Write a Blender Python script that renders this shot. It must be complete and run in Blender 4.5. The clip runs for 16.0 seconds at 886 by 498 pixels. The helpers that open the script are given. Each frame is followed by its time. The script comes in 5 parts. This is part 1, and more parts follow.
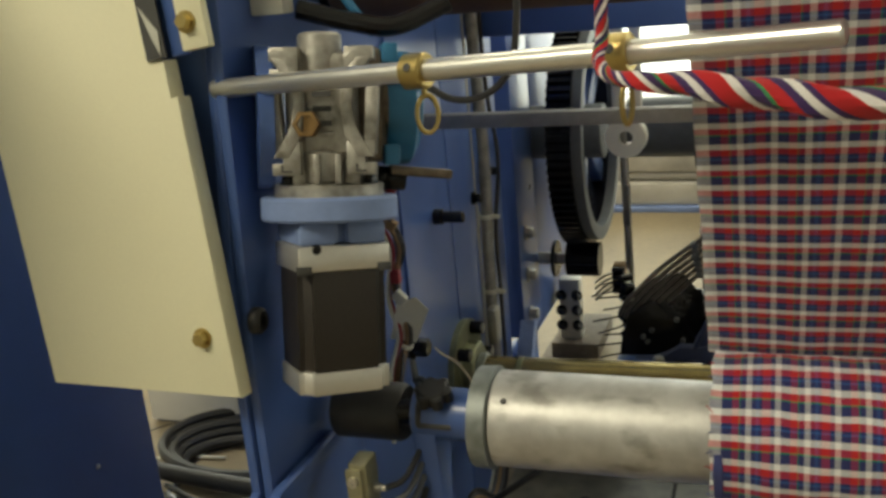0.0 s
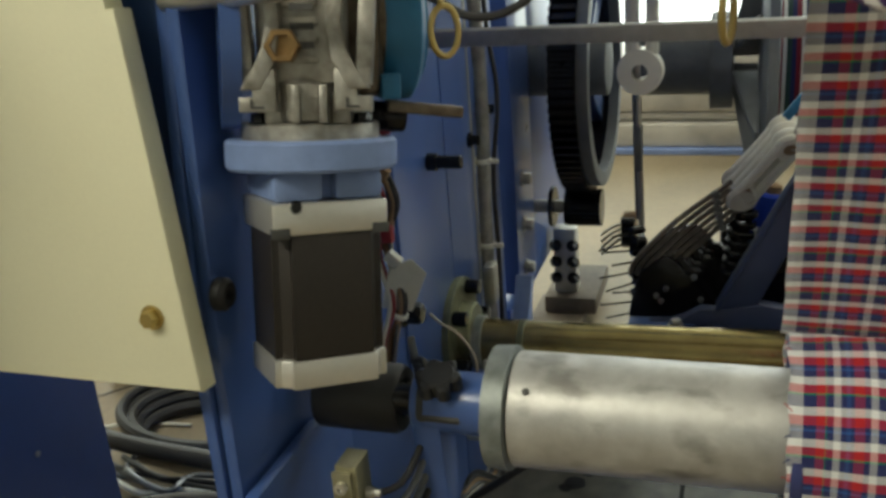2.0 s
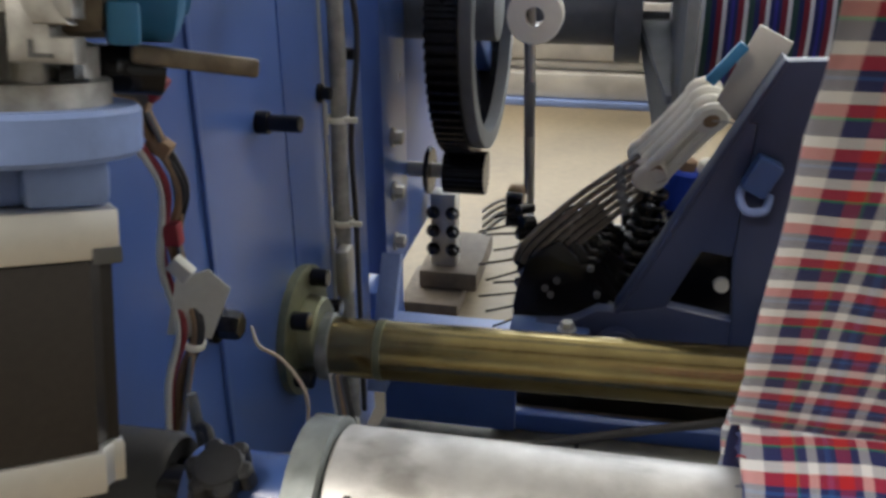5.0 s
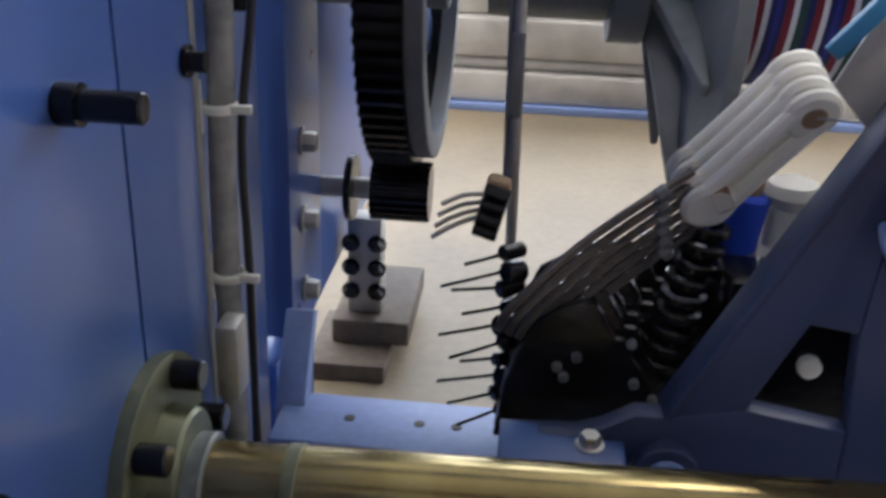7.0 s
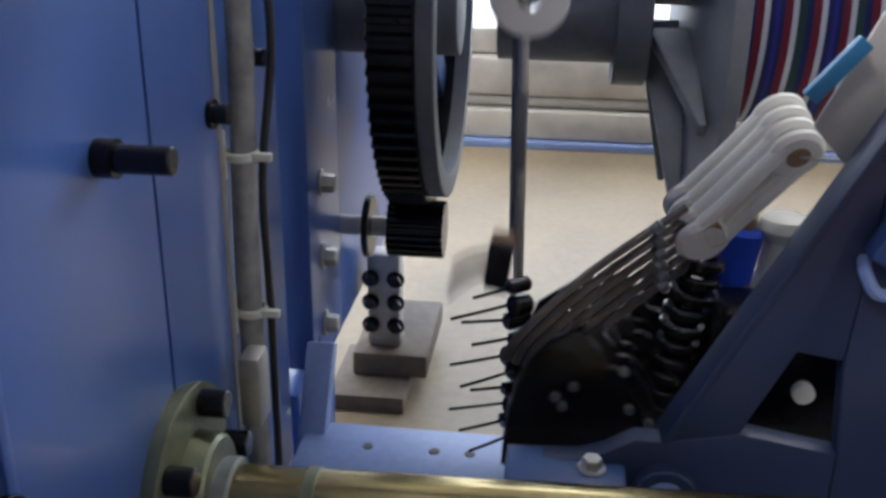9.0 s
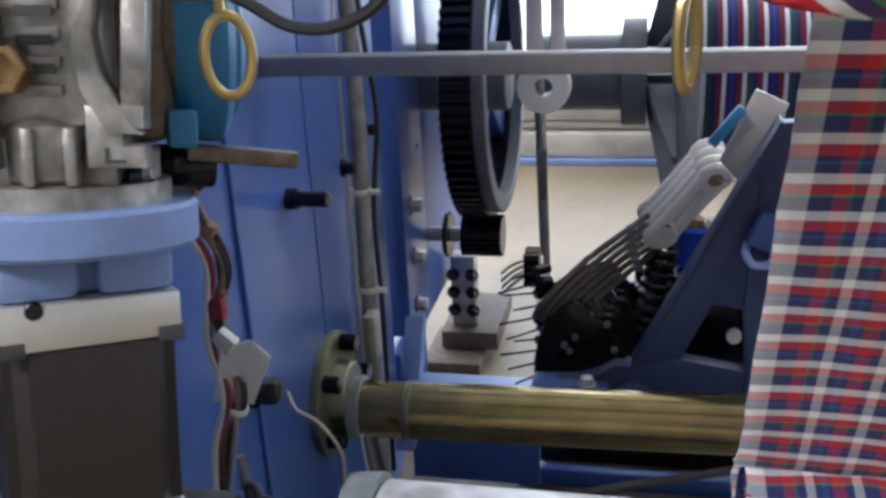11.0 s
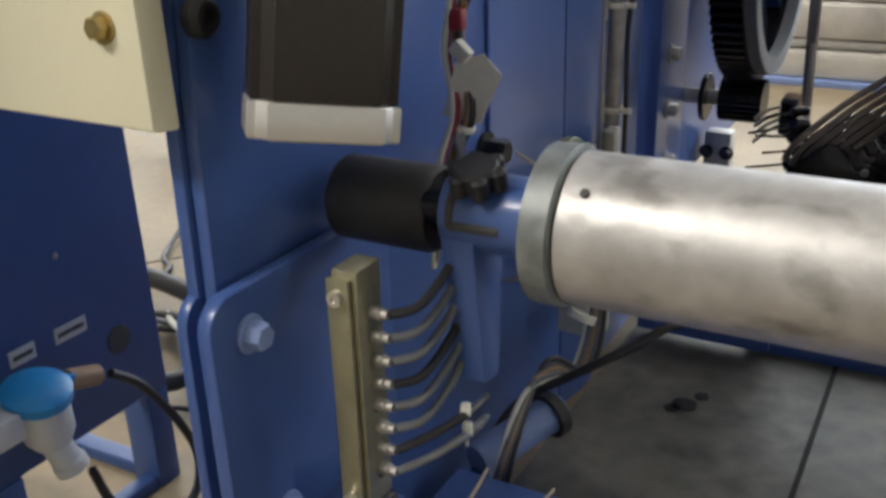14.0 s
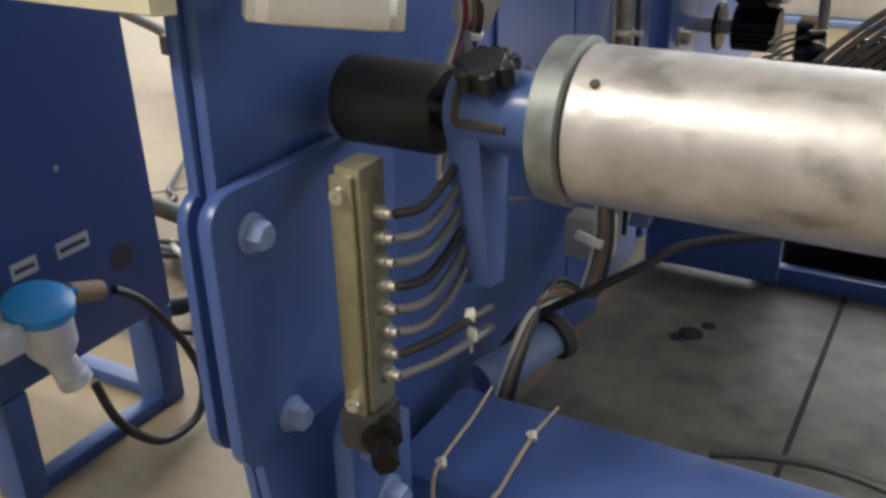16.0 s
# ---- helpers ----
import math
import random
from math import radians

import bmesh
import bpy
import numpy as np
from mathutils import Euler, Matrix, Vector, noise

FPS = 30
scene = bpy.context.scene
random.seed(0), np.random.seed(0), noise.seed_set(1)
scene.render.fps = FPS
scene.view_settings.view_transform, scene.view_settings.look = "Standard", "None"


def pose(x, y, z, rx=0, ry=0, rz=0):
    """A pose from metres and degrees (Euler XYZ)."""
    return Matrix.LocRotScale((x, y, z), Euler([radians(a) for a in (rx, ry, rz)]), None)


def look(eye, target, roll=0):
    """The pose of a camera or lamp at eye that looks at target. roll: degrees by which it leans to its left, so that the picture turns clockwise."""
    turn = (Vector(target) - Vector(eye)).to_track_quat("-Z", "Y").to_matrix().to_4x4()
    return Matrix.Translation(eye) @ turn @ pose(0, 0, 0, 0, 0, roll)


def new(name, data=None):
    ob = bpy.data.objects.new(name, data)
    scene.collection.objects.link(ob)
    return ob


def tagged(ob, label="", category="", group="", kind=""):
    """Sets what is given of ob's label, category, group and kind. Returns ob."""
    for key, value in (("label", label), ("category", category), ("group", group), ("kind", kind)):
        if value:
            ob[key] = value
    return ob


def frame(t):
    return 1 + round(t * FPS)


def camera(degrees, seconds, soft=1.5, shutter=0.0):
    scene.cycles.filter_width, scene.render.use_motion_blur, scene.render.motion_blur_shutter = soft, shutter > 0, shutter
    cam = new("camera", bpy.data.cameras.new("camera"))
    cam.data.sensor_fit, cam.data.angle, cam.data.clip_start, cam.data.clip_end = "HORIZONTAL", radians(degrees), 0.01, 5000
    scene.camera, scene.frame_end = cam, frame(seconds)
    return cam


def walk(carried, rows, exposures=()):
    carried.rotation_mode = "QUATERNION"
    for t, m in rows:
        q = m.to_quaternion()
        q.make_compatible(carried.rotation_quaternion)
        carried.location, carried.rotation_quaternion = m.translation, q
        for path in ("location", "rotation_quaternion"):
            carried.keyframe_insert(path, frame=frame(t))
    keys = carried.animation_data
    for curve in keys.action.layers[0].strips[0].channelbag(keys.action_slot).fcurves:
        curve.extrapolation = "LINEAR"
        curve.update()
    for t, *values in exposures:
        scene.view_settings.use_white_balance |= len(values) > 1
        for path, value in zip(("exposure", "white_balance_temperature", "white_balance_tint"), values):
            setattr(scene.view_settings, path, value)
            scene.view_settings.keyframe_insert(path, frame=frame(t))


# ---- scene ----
cam = camera(49.2, 16.0, soft=3.1, shutter=0.5)
PATH = [
    (0, (0.399, 0.254, 0.763), (-0.265, 2.053, 0.191), -5.2),
    (0.5, (0.385, 0.26, 0.765), (-0.289, 2.055, 0.197), -5.4),
    (1, (0.371, 0.27, 0.766), (-0.3, 2.071, 0.212), -4.5),
    (1.5, (0.348, 0.309, 0.754), (-0.321, 2.095, 0.153), -4.3),
    (2, (0.324, 0.385, 0.732), (-0.277, 2.162, 0.038), -4.6),
    (2.5, (0.319, 0.439, 0.721), (-0.294, 2.195, -0.014), -4.8),
    (3, (0.334, 0.465, 0.733), (-0.388, 2.211, 0.075), -7.9),
    (3.5, (0.34, 0.491, 0.726), (-0.409, 2.226, 0.072), -8.2),
    (4, (0.325, 0.543, 0.711), (-0.298, 2.292, -0.033), -5.7),
    (4.5, (0.316, 0.572, 0.706), (-0.172, 2.343, -0.085), -2.5),
    (4.7, (0.312, 0.58, 0.703), (-0.123, 2.358, -0.102), -1.5),
    (6.8, (0.193, 0.941, 0.577), (-0.004, 2.732, -0.27), 1.2),
    (7, (0.193, 0.942, 0.577), (0.041, 2.768, -0.224), 2.2),
    (7.5, (0.194, 0.945, 0.579), (0.076, 2.785, -0.194), 2.7),
    (8, (0.193, 0.942, 0.582), (0.062, 2.793, -0.163), 3.0),
    (8.5, (0.197, 0.938, 0.583), (0.02, 2.781, -0.174), 1.8),
    (8.7, (0.2, 0.932, 0.585), (0.01, 2.775, -0.16), 1.4),
    (11, (0.305, 0.573, 0.713), (-0.114, 2.396, 0.004), -3.0),
    (11.5, (0.315, 0.547, 0.718), (-0.16, 2.365, 0.034), -3.9),
    (12, (0.329, 0.506, 0.678), (-0.291, 2.316, 0.096), -1.4),
    (12.5, (0.329, 0.508, 0.637), (-0.371, 2.27, 0.002), -1.6),
    (13, (0.327, 0.512, 0.615), (-0.445, 2.233, -0.049), -1.9),
    (13.5, (0.332, 0.515, 0.594), (-0.511, 2.18, -0.125), -2.1),
    (14, (0.343, 0.518, 0.573), (-0.564, 2.129, -0.191), -1.8),
    (14.5, (0.351, 0.52, 0.552), (-0.583, 2.09, -0.261), -2.0),
    (15, (0.351, 0.521, 0.542), (-0.578, 2.081, -0.296), -2.1),
    (15.5, (0.351, 0.522, 0.535), (-0.571, 2.079, -0.315), -2.3),
    (16, (0.344, 0.517, 0.543), (-0.558, 2.084, -0.312), -1.5),
]
walk(cam, [(t, look(eye, target, roll)) for t, eye, target, roll in PATH],
     exposures=[(0.0, -0.08, 7700, 1), (2.0, -0.1, 7000, 0), (3.0, 0.03, 6650, 3), (4.0, 0.15, 6500, 9), (4.7, 0.26, 6500, 12), (7.0, 0.52, 6000, 18), (8.7, 0.46, 5900, 17), (11.0, 0.5, 5700, 16), (12.0, 0.5, 5850, 16), (12.5, 0.46, 6000, 15), (14.0, 0.36, 6400, 14), (16.0, 0.54, 6650, 15)])

# ---- world and light ----
world = bpy.data.worlds.new("hall_air")
scene.world = world
world.use_nodes = True
wn = world.node_tree.nodes
sky = wn.new("ShaderNodeTexSky")
sky.sky_type, sky.sun_disc = "NISHITA", False
sky.sun_elevation, sky.sun_rotation = radians(40), radians(20)
wn["Background"].inputs["Strength"].default_value = 0.12
world.node_tree.links.new(sky.outputs[0], wn["Background"].inputs["Color"])


def area(name, eye, target, sx, sy, watts, colour):
    d = bpy.data.lights.new(name, "AREA")
    d.shape, d.size, d.size_y, d.energy, d.color = "RECTANGLE", sx, sy, watts, colour
    ob = new(name, d)
    ob.matrix_basis = look(eye, target)
    return ob


DAY, TUBE = (0.93, 0.97, 1.0), (1.0, 0.95, 0.84)
area("window_light_back", (1.2, 4.05, 1.2), (0.8, 0, 0.6), 4.5, 1.8, 23, DAY)
# the lamp on the right is added fill, the east wall has no window
area("fill_light_right", (4.4, 1.2, 1.7), (0, 1.5, 0.6), 4.5, 1.6, 7, DAY)
area("ceiling_light_a", (-1.1, -1.1, 2.9), (-0.1, 0.7, 0.4), 1.3, 0.5, 80, TUBE)
area("ceiling_light_b", (1.4, 3.0, 2.95), (1.4, 3.0, 0), 1.3, 0.5, 20, TUBE)
area("ceiling_light_c", (-1.6, 2.6, 2.95), (-1.6, 2.6, 0), 1.3, 0.5, 42, TUBE)


# ---- materials ----
def mat(name, base, rough=0.5, metal=0.0, grain=90.0, vary=0.12, stain=6.0, bump=0.05, second=None, coat=0.0):
    """A surface with fine grain, broad stains and a little relief."""
    m = bpy.data.materials.new(name)
    m.use_nodes = True
    n, l = m.node_tree.nodes, m.node_tree.links
    b = n["Principled BSDF"]
    co = n.new("ShaderNodeTexCoord")
    fine, broad = n.new("ShaderNodeTexNoise"), n.new("ShaderNodeTexNoise")
    fine.inputs["Scale"].default_value, fine.inputs["Detail"].default_value = grain, 5
    broad.inputs["Scale"].default_value, broad.inputs["Detail"].default_value = stain, 4
    for t in (fine, broad):
        l.new(co.outputs["Object"], t.inputs["Vector"])
    mix = n.new("ShaderNodeMath")
    mix.operation = "MULTIPLY_ADD"
    l.new(broad.outputs["Fac"], mix.inputs[0])
    mix.inputs[1].default_value = 0.65
    sc = n.new("ShaderNodeMath")
    sc.operation = "MULTIPLY"
    l.new(fine.outputs["Fac"], sc.inputs[0])
    sc.inputs[1].default_value = 0.35
    l.new(sc.outputs[0], mix.inputs[2])
    ramp = n.new("ShaderNodeValToRGB")
    lo = second or tuple(c * (1 - vary) for c in base)
    hi = base if second else tuple(min(1, c * (1 + vary)) for c in base)
    ramp.color_ramp.elements[0].position, ramp.color_ramp.elements[1].position = 0.32, 0.68
    ramp.color_ramp.elements[0].color, ramp.color_ramp.elements[1].color = (*lo, 1), (*hi, 1)
    l.new(mix.outputs[0], ramp.inputs["Fac"])
    l.new(ramp.outputs["Color"], b.inputs["Base Color"])
    rr = n.new("ShaderNodeMapRange")
    rr.inputs["To Min"].default_value, rr.inputs["To Max"].default_value = max(0.03, rough - 0.1), min(1, rough + 0.12)
    l.new(mix.outputs[0], rr.inputs["Value"])
    l.new(rr.outputs["Result"], b.inputs["Roughness"])
    b.inputs["Metallic"].default_value = metal
    b.inputs["Coat Weight"].default_value = coat
    if bump:
        bp = n.new("ShaderNodeBump")
        bp.inputs["Strength"].default_value, bp.inputs["Distance"].default_value = bump, 0.002
        l.new(fine.outputs["Fac"], bp.inputs["Height"])
        l.new(bp.outputs["Normal"], b.inputs["Normal"])
    return m


BLUE = mat("blue_enamel", (0.056, 0.112, 0.325), 0.3, 0, 22, 0.14, 3, 0.0, None, 0.12)
BLUE_LIGHT = mat("blue_cast_paint", (0.2, 0.28, 0.52), 0.5, 0, 120, 0.15, 9, 0.15)
# dark blue paint of the stand; also blue with shade in frame recesses
BLUE_DARK_SHADE = mat("dark_and_shaded_blue_enamel", (0.04, 0.085, 0.235), 0.42, 0, 25, 0.15, 4, 0.0)
CREAM = mat("cream_powder_coat", (0.78, 0.75, 0.55), 0.55, 0, 400, 0.04, 3, 0.06)
ALU = mat("cast_aluminium", (0.55, 0.535, 0.5), 0.4, 0.65, 150, 0.2, 40, 0.35, (0.2, 0.185, 0.16))
ALU_OILY = mat("oil_browned_aluminium", (0.27, 0.22, 0.16), 0.42, 0.55, 120, 0.2, 30, 0.25, (0.1, 0.08, 0.06))
ALU_CAP = mat("machined_aluminium", (0.72, 0.7, 0.66), 0.36, 0.75, 200, 0.06, 8, 0.05)
STEEL = mat("brushed_steel", (0.66, 0.65, 0.62), 0.3, 0.95, 220, 0.12, 18, 0.08)
STEEL_DULL = mat("dull_steel", (0.42, 0.41, 0.38), 0.5, 0.8, 120, 0.2, 14, 0.15)
WORN = mat("worn_roller_steel", (0.64, 0.635, 0.62), 0.46, 0.65, 70, 0.2, 34, 0.3, (0.4, 0.39, 0.38))
WN = WORN.node_tree
scratch, smap, smul = WN.nodes.new("ShaderNodeTexNoise"), WN.nodes.new("ShaderNodeMapping"), WN.nodes.new("ShaderNodeMixRGB")
smap.inputs["Scale"].default_value = (22, 40, 40)
WN.links.new(next(n for n in WN.nodes if n.type == "TEX_COORD").outputs["Object"], smap.inputs[0])
WN.links.new(smap.outputs[0], scratch.inputs["Vector"])
scratch.inputs["Scale"].default_value, scratch.inputs["Detail"].default_value = 1.0, 8
sramp = WN.nodes.new("ShaderNodeValToRGB")
sramp.color_ramp.elements[0].position, sramp.color_ramp.elements[1].position = 0.34, 0.46
sramp.color_ramp.elements[0].color = (0.56, 0.55, 0.53, 1)
WN.links.new(scratch.outputs["Fac"], sramp.inputs["Fac"])
smul.blend_type = "MULTIPLY"
smul.inputs["Fac"].default_value = 0.8
old = WN.nodes["Principled BSDF"].inputs["Base Color"].links[0].from_socket
WN.links.new(old, smul.inputs["Color1"])
WN.links.new(sramp.outputs["Color"], smul.inputs["Color2"])
WN.links.new(smul.outputs["Color"], WN.nodes["Principled BSDF"].inputs["Base Color"])
SATIN = mat("satin_aluminium_tube", (0.78, 0.77, 0.74), 0.3, 0.9, 260, 0.04, 10, 0.03)
OILED = mat("oiled_brown_steel", (0.42, 0.34, 0.15), 0.2, 0.9, 40, 0.3, 9, 0.04, (0.2, 0.15, 0.07))
BRONZE = mat("dark_bronze", (0.32, 0.2, 0.09), 0.4, 0.8, 180, 0.3, 30, 0.08)
BRASS = mat("brass", (0.55, 0.42, 0.17), 0.32, 0.9, 180, 0.15, 20, 0.05)
PLATED = mat("yellow_zinc_plate", (0.42, 0.4, 0.27), 0.4, 0.75, 120, 0.2, 14, 0.1, (0.26, 0.25, 0.18))
BLACK = mat("black_anodised", (0.035, 0.03, 0.027), 0.4, 0.35, 300, 0.25, 6, 0.08)
RUBBER = mat("black_rubber", (0.022, 0.022, 0.024), 0.5, 0, 140, 0.3, 10, 0.1)
# oily iron parts; also the black blocks and bar that stand in for shade
IRON_AND_SHADE = mat("oily_black_iron_and_shade", (0.014, 0.0135, 0.015), 0.22, 0.4, 60, 0.4, 20, 0.6)
GREY = mat("grey_primer_iron", (0.16, 0.17, 0.18), 0.55, 0.3, 60, 0.25, 10, 0.2)
CAST = mat("bare_cast_flange", (0.33, 0.36, 0.36), 0.5, 0.5, 90, 0.25, 40, 0.25, (0.15, 0.165, 0.165))
SOAKED = mat("oil_soaked_timber", (0.17, 0.135, 0.1), 0.7, 0, 90, 0.25, 14, 0.3, (0.07, 0.055, 0.042))
FINGER = mat("dull_spring_steel", (0.22, 0.2, 0.185), 0.45, 0.7, 120, 0.2, 20, 0.1, (0.1, 0.09, 0.085))
FLANGE = mat("greenish_steel_flange", (0.3, 0.31, 0.2), 0.4, 0.8, 90, 0.3, 12, 0.15, (0.14, 0.15, 0.1))
WHITE_PL = mat("white_nylon", (0.8, 0.78, 0.7), 0.42, 0, 120, 0.05, 12, 0.05)
TIE = mat("clear_tie", (0.7, 0.7, 0.62), 0.4, 0, 90, 0.1, 12, 0.02)
BROWN = mat("dark_brown_rubber_cover", (0.08, 0.045, 0.03), 0.6, 0, 200, 0.3, 6, 0.2)
CONCRETE = mat("worn_concrete", (0.29, 0.23, 0.145), 0.55, 0, 60, 0.12, 3.2, 0.12, (0.17, 0.135, 0.088))
# oil-stained floor by the roller; its dark tone also paints shade further back
CONCRETE_OIL_SHADE = mat("oil_stained_and_shaded_concrete", (0.27, 0.255, 0.205), 0.6, 0, 30, 0.12, 2.6, 0.12, (0.03, 0.03, 0.026))
PLASTER = mat("hall_plaster", (0.6, 0.59, 0.55), 0.8, 0, 40, 0.06, 2, 0.1)
WRAP = mat("white_film_wrap", (0.58, 0.56, 0.5), 0.36, 0, 18, 0.2, 7, 1.0, (0.33, 0.31, 0.28))
CORD = mat("waxed_cord", (0.45, 0.38, 0.3), 0.8, 0, 400, 0.2, 30, 0.2)
HOSE = mat("milky_clear_hose", (0.4, 0.4, 0.38), 0.22, 0.0, 60, 0.25, 30, 0.1, (0.16, 0.16, 0.16))
WIRE = mat("clear_grey_hose", (0.15, 0.16, 0.175), 0.14, 0.1, 90, 0.2, 12, 0.03)
CABLE = mat("black_cable", (0.02, 0.02, 0.022), 0.4, 0, 90, 0.2, 12, 0.03)
NAVY = mat("navy_enamel", (0.022, 0.034, 0.085), 0.42, 0, 25, 0.15, 5, 0.0)
SOCKET_BLUE = mat("bright_blue_plastic", (0.02, 0.27, 0.62), 0.4, 0, 90, 0.1, 12, 0.03)
SOCKET_GREY = mat("pale_grey_plastic", (0.62, 0.63, 0.62), 0.45, 0, 90, 0.08, 12, 0.03)
SPOOL = mat("royal_blue_thread", (0.01, 0.06, 0.55), 0.7, 0, 500, 0.15, 12, 0.3)
CARD = mat("brown_card", (0.3, 0.2, 0.12), 0.8, 0, 200, 0.15, 12, 0.1)
FAN_BLUE = mat("petrol_blue_paint", (0.025, 0.17, 0.34), 0.45, 0, 90, 0.2, 10, 0.1)
RED = mat("red_plastic", (0.6, 0.03, 0.02), 0.4, 0, 90, 0.1, 12, 0.03)
RED_DARK = mat("dark_red_plastic", (0.25, 0.02, 0.03), 0.5, 0, 90, 0.1, 12, 0.03)
YELLOW = mat("yellow_plastic", (0.7, 0.45, 0.03), 0.45, 0, 90, 0.1, 12, 0.03)
LABEL = mat("pale_label", (0.55, 0.55, 0.5), 0.6, 0, 200, 0.1, 30, 0.02)
# print on signs; also laid flat as the dark inside holes, notches, grooves
INK_AND_HOLES = mat("dark_print_and_holes", (0.06, 0.06, 0.06), 0.6, 0, 200, 0.1, 30, 0.02)
RED_YARN = mat("red_yarn", (0.42, 0.03, 0.04), 0.85, 0, 500, 0.3, 60, 0.3)
NAVY_YARN = mat("navy_yarn", (0.04, 0.05, 0.16), 0.85, 0, 500, 0.3, 60, 0.3)
# matt near-black, paints the dark inside the open floor joint
SLOT_SHADE = mat("dull_slot_shade", (0.012, 0.012, 0.011), 0.95, 0, 200, 0.3, 30, 0.05)
SKYGLOW = bpy.data.materials.new("daylight_behind_glass")
SKYGLOW.use_nodes = True
SKYGLOW.node_tree.nodes["Principled BSDF"].inputs["Emission Color"].default_value = (0.86, 0.95, 1.0, 1)
SKYGLOW.node_tree.nodes["Principled BSDF"].inputs["Emission Strength"].default_value = 3.2


def woven(name, bands_u, bands_v, rough=0.85):
    """Yarn-dyed cloth: each list holds (start, colour) over one repeat, u across and v along, in the mesh's UV."""
    m = bpy.data.materials.new(name)
    m.use_nodes = True
    n, l = m.node_tree.nodes, m.node_tree.links
    b = n["Principled BSDF"]
    uv, sep = n.new("ShaderNodeUVMap"), n.new("ShaderNodeSeparateXYZ")
    l.new(uv.outputs[0], sep.inputs[0])
    ramps = []
    for k, bands in ((0, bands_u), (1, bands_v)):
        fr, rp = n.new("ShaderNodeMath"), n.new("ShaderNodeValToRGB")
        fr.operation = "FRACT"
        l.new(sep.outputs[k], fr.inputs[0])
        l.new(fr.outputs[0], rp.inputs["Fac"])
        rp.color_ramp.interpolation = "CONSTANT"
        els = rp.color_ramp.elements
        els[0].position, els[0].color = 0, (*bands[0][1], 1)
        els[1].position, els[1].color = bands[1][0], (*bands[1][1], 1)
        for p, c in bands[2:]:
            els.new(p).color = (*c, 1)
        ramps.append(rp)
    mix = n.new("ShaderNodeMixRGB")
    # fine checker of warp and weft floats
    twill = n.new("ShaderNodeTexWave")
    mp = n.new("ShaderNodeMapping")
    mp.inputs["Scale"].default_value = (60, 60, 1)
    l.new(uv.outputs[0], mp.inputs[0])
    l.new(mp.outputs[0], twill.inputs["Vector"])
    twill.bands_direction = "DIAGONAL"
    twill.inputs["Scale"].default_value = 1.0
    gain = n.new("ShaderNodeMapRange")
    gain.inputs["To Min"].default_value, gain.inputs["To Max"].default_value = 0.5, 0.78
    l.new(twill.outputs["Fac"], gain.inputs["Value"])
    l.new(gain.outputs["Result"], mix.inputs["Fac"])
    l.new(ramps[0].outputs["Color"], mix.inputs["Color1"])
    l.new(ramps[1].outputs["Color"], mix.inputs["Color2"])
    l.new(mix.outputs["Color"], b.inputs["Base Color"])
    b.inputs["Roughness"].default_value = rough
    b.inputs["Sheen Weight"].default_value = 0.15
    bp = n.new("ShaderNodeBump")
    bp.inputs["Strength"].default_value, bp.inputs["Distance"].default_value = 0.25, 0.001
    l.new(twill.outputs["Fac"], bp.inputs["Height"])
    l.new(bp.outputs["Normal"], b.inputs["Normal"])
    return m


Y_RED, Y_NAVY, Y_BLUE, Y_WHITE, Y_GREEN = (0.5, 0.012, 0.02), (0.014, 0.022, 0.12), (0.02, 0.1, 0.34), (0.8, 0.81, 0.82), (0.01, 0.27, 0.1)
PLAID = woven("plaid_cloth",
    [(0, Y_WHITE), (0.1, Y_NAVY), (0.26, Y_RED), (0.38, Y_GREEN), (0.41, Y_NAVY), (0.5, Y_WHITE), (0.595, Y_NAVY), (0.67, Y_BLUE), (0.73, Y_NAVY), (0.78, Y_RED), (0.92, Y_NAVY)],
    [(0, Y_WHITE), (0.13, Y_RED), (0.27, Y_GREEN), (0.305, Y_NAVY), (0.5, Y_WHITE), (0.63, Y_RED), (0.78, Y_NAVY), (0.84, Y_BLUE), (0.88, Y_NAVY)])
SELVEDGE = woven("twisted_selvedge",
    [(0, Y_RED), (0.22, Y_WHITE), (0.33, Y_NAVY), (0.48, Y_GREEN), (0.53, Y_RED), (0.7, Y_NAVY), (0.82, Y_WHITE), (0.92, Y_NAVY)], [(0, Y_RED), (0.99, Y_RED)])
SELVEDGE.node_tree.nodes["Map Range"].inputs["To Min"].default_value = 0.0
SELVEDGE.node_tree.nodes["Map Range"].inputs["To Max"].default_value = 0.15
WARP = woven("striped_warp",
    [(0, Y_WHITE), (0.1, Y_NAVY), (0.2, (0.03, 0.03, 0.3)), (0.28, Y_NAVY), (0.36, (0.22, 0.012, 0.03)), (0.5, Y_WHITE), (0.6, (0.02, 0.07, 0.06)), (0.74, Y_NAVY), (0.86, (0.22, 0.012, 0.03))],
    [(0, Y_NAVY), (0.99, Y_NAVY)])
WARP.node_tree.nodes["Map Range"].inputs["To Min"].default_value = 0.0
WARP.node_tree.nodes["Map Range"].inputs["To Max"].default_value = 0.06


# ---- mesh helpers ----
def thing(name, loc, label, category, group=""):
    e = new(name)
    e.empty_display_size = 0.02
    e.location = loc
    return tagged(e, label, category, group)


def mesh_of(bm, material, smooth=True):
    me = bpy.data.meshes.new("mesh")
    bmesh.ops.recalc_face_normals(bm, faces=bm.faces)
    bm.to_mesh(me)
    bm.free()
    me.materials.append(material)
    if smooth:
        for p in me.polygons:
            p.use_smooth = True
        me.set_sharp_from_angle(angle=radians(35))
    return me


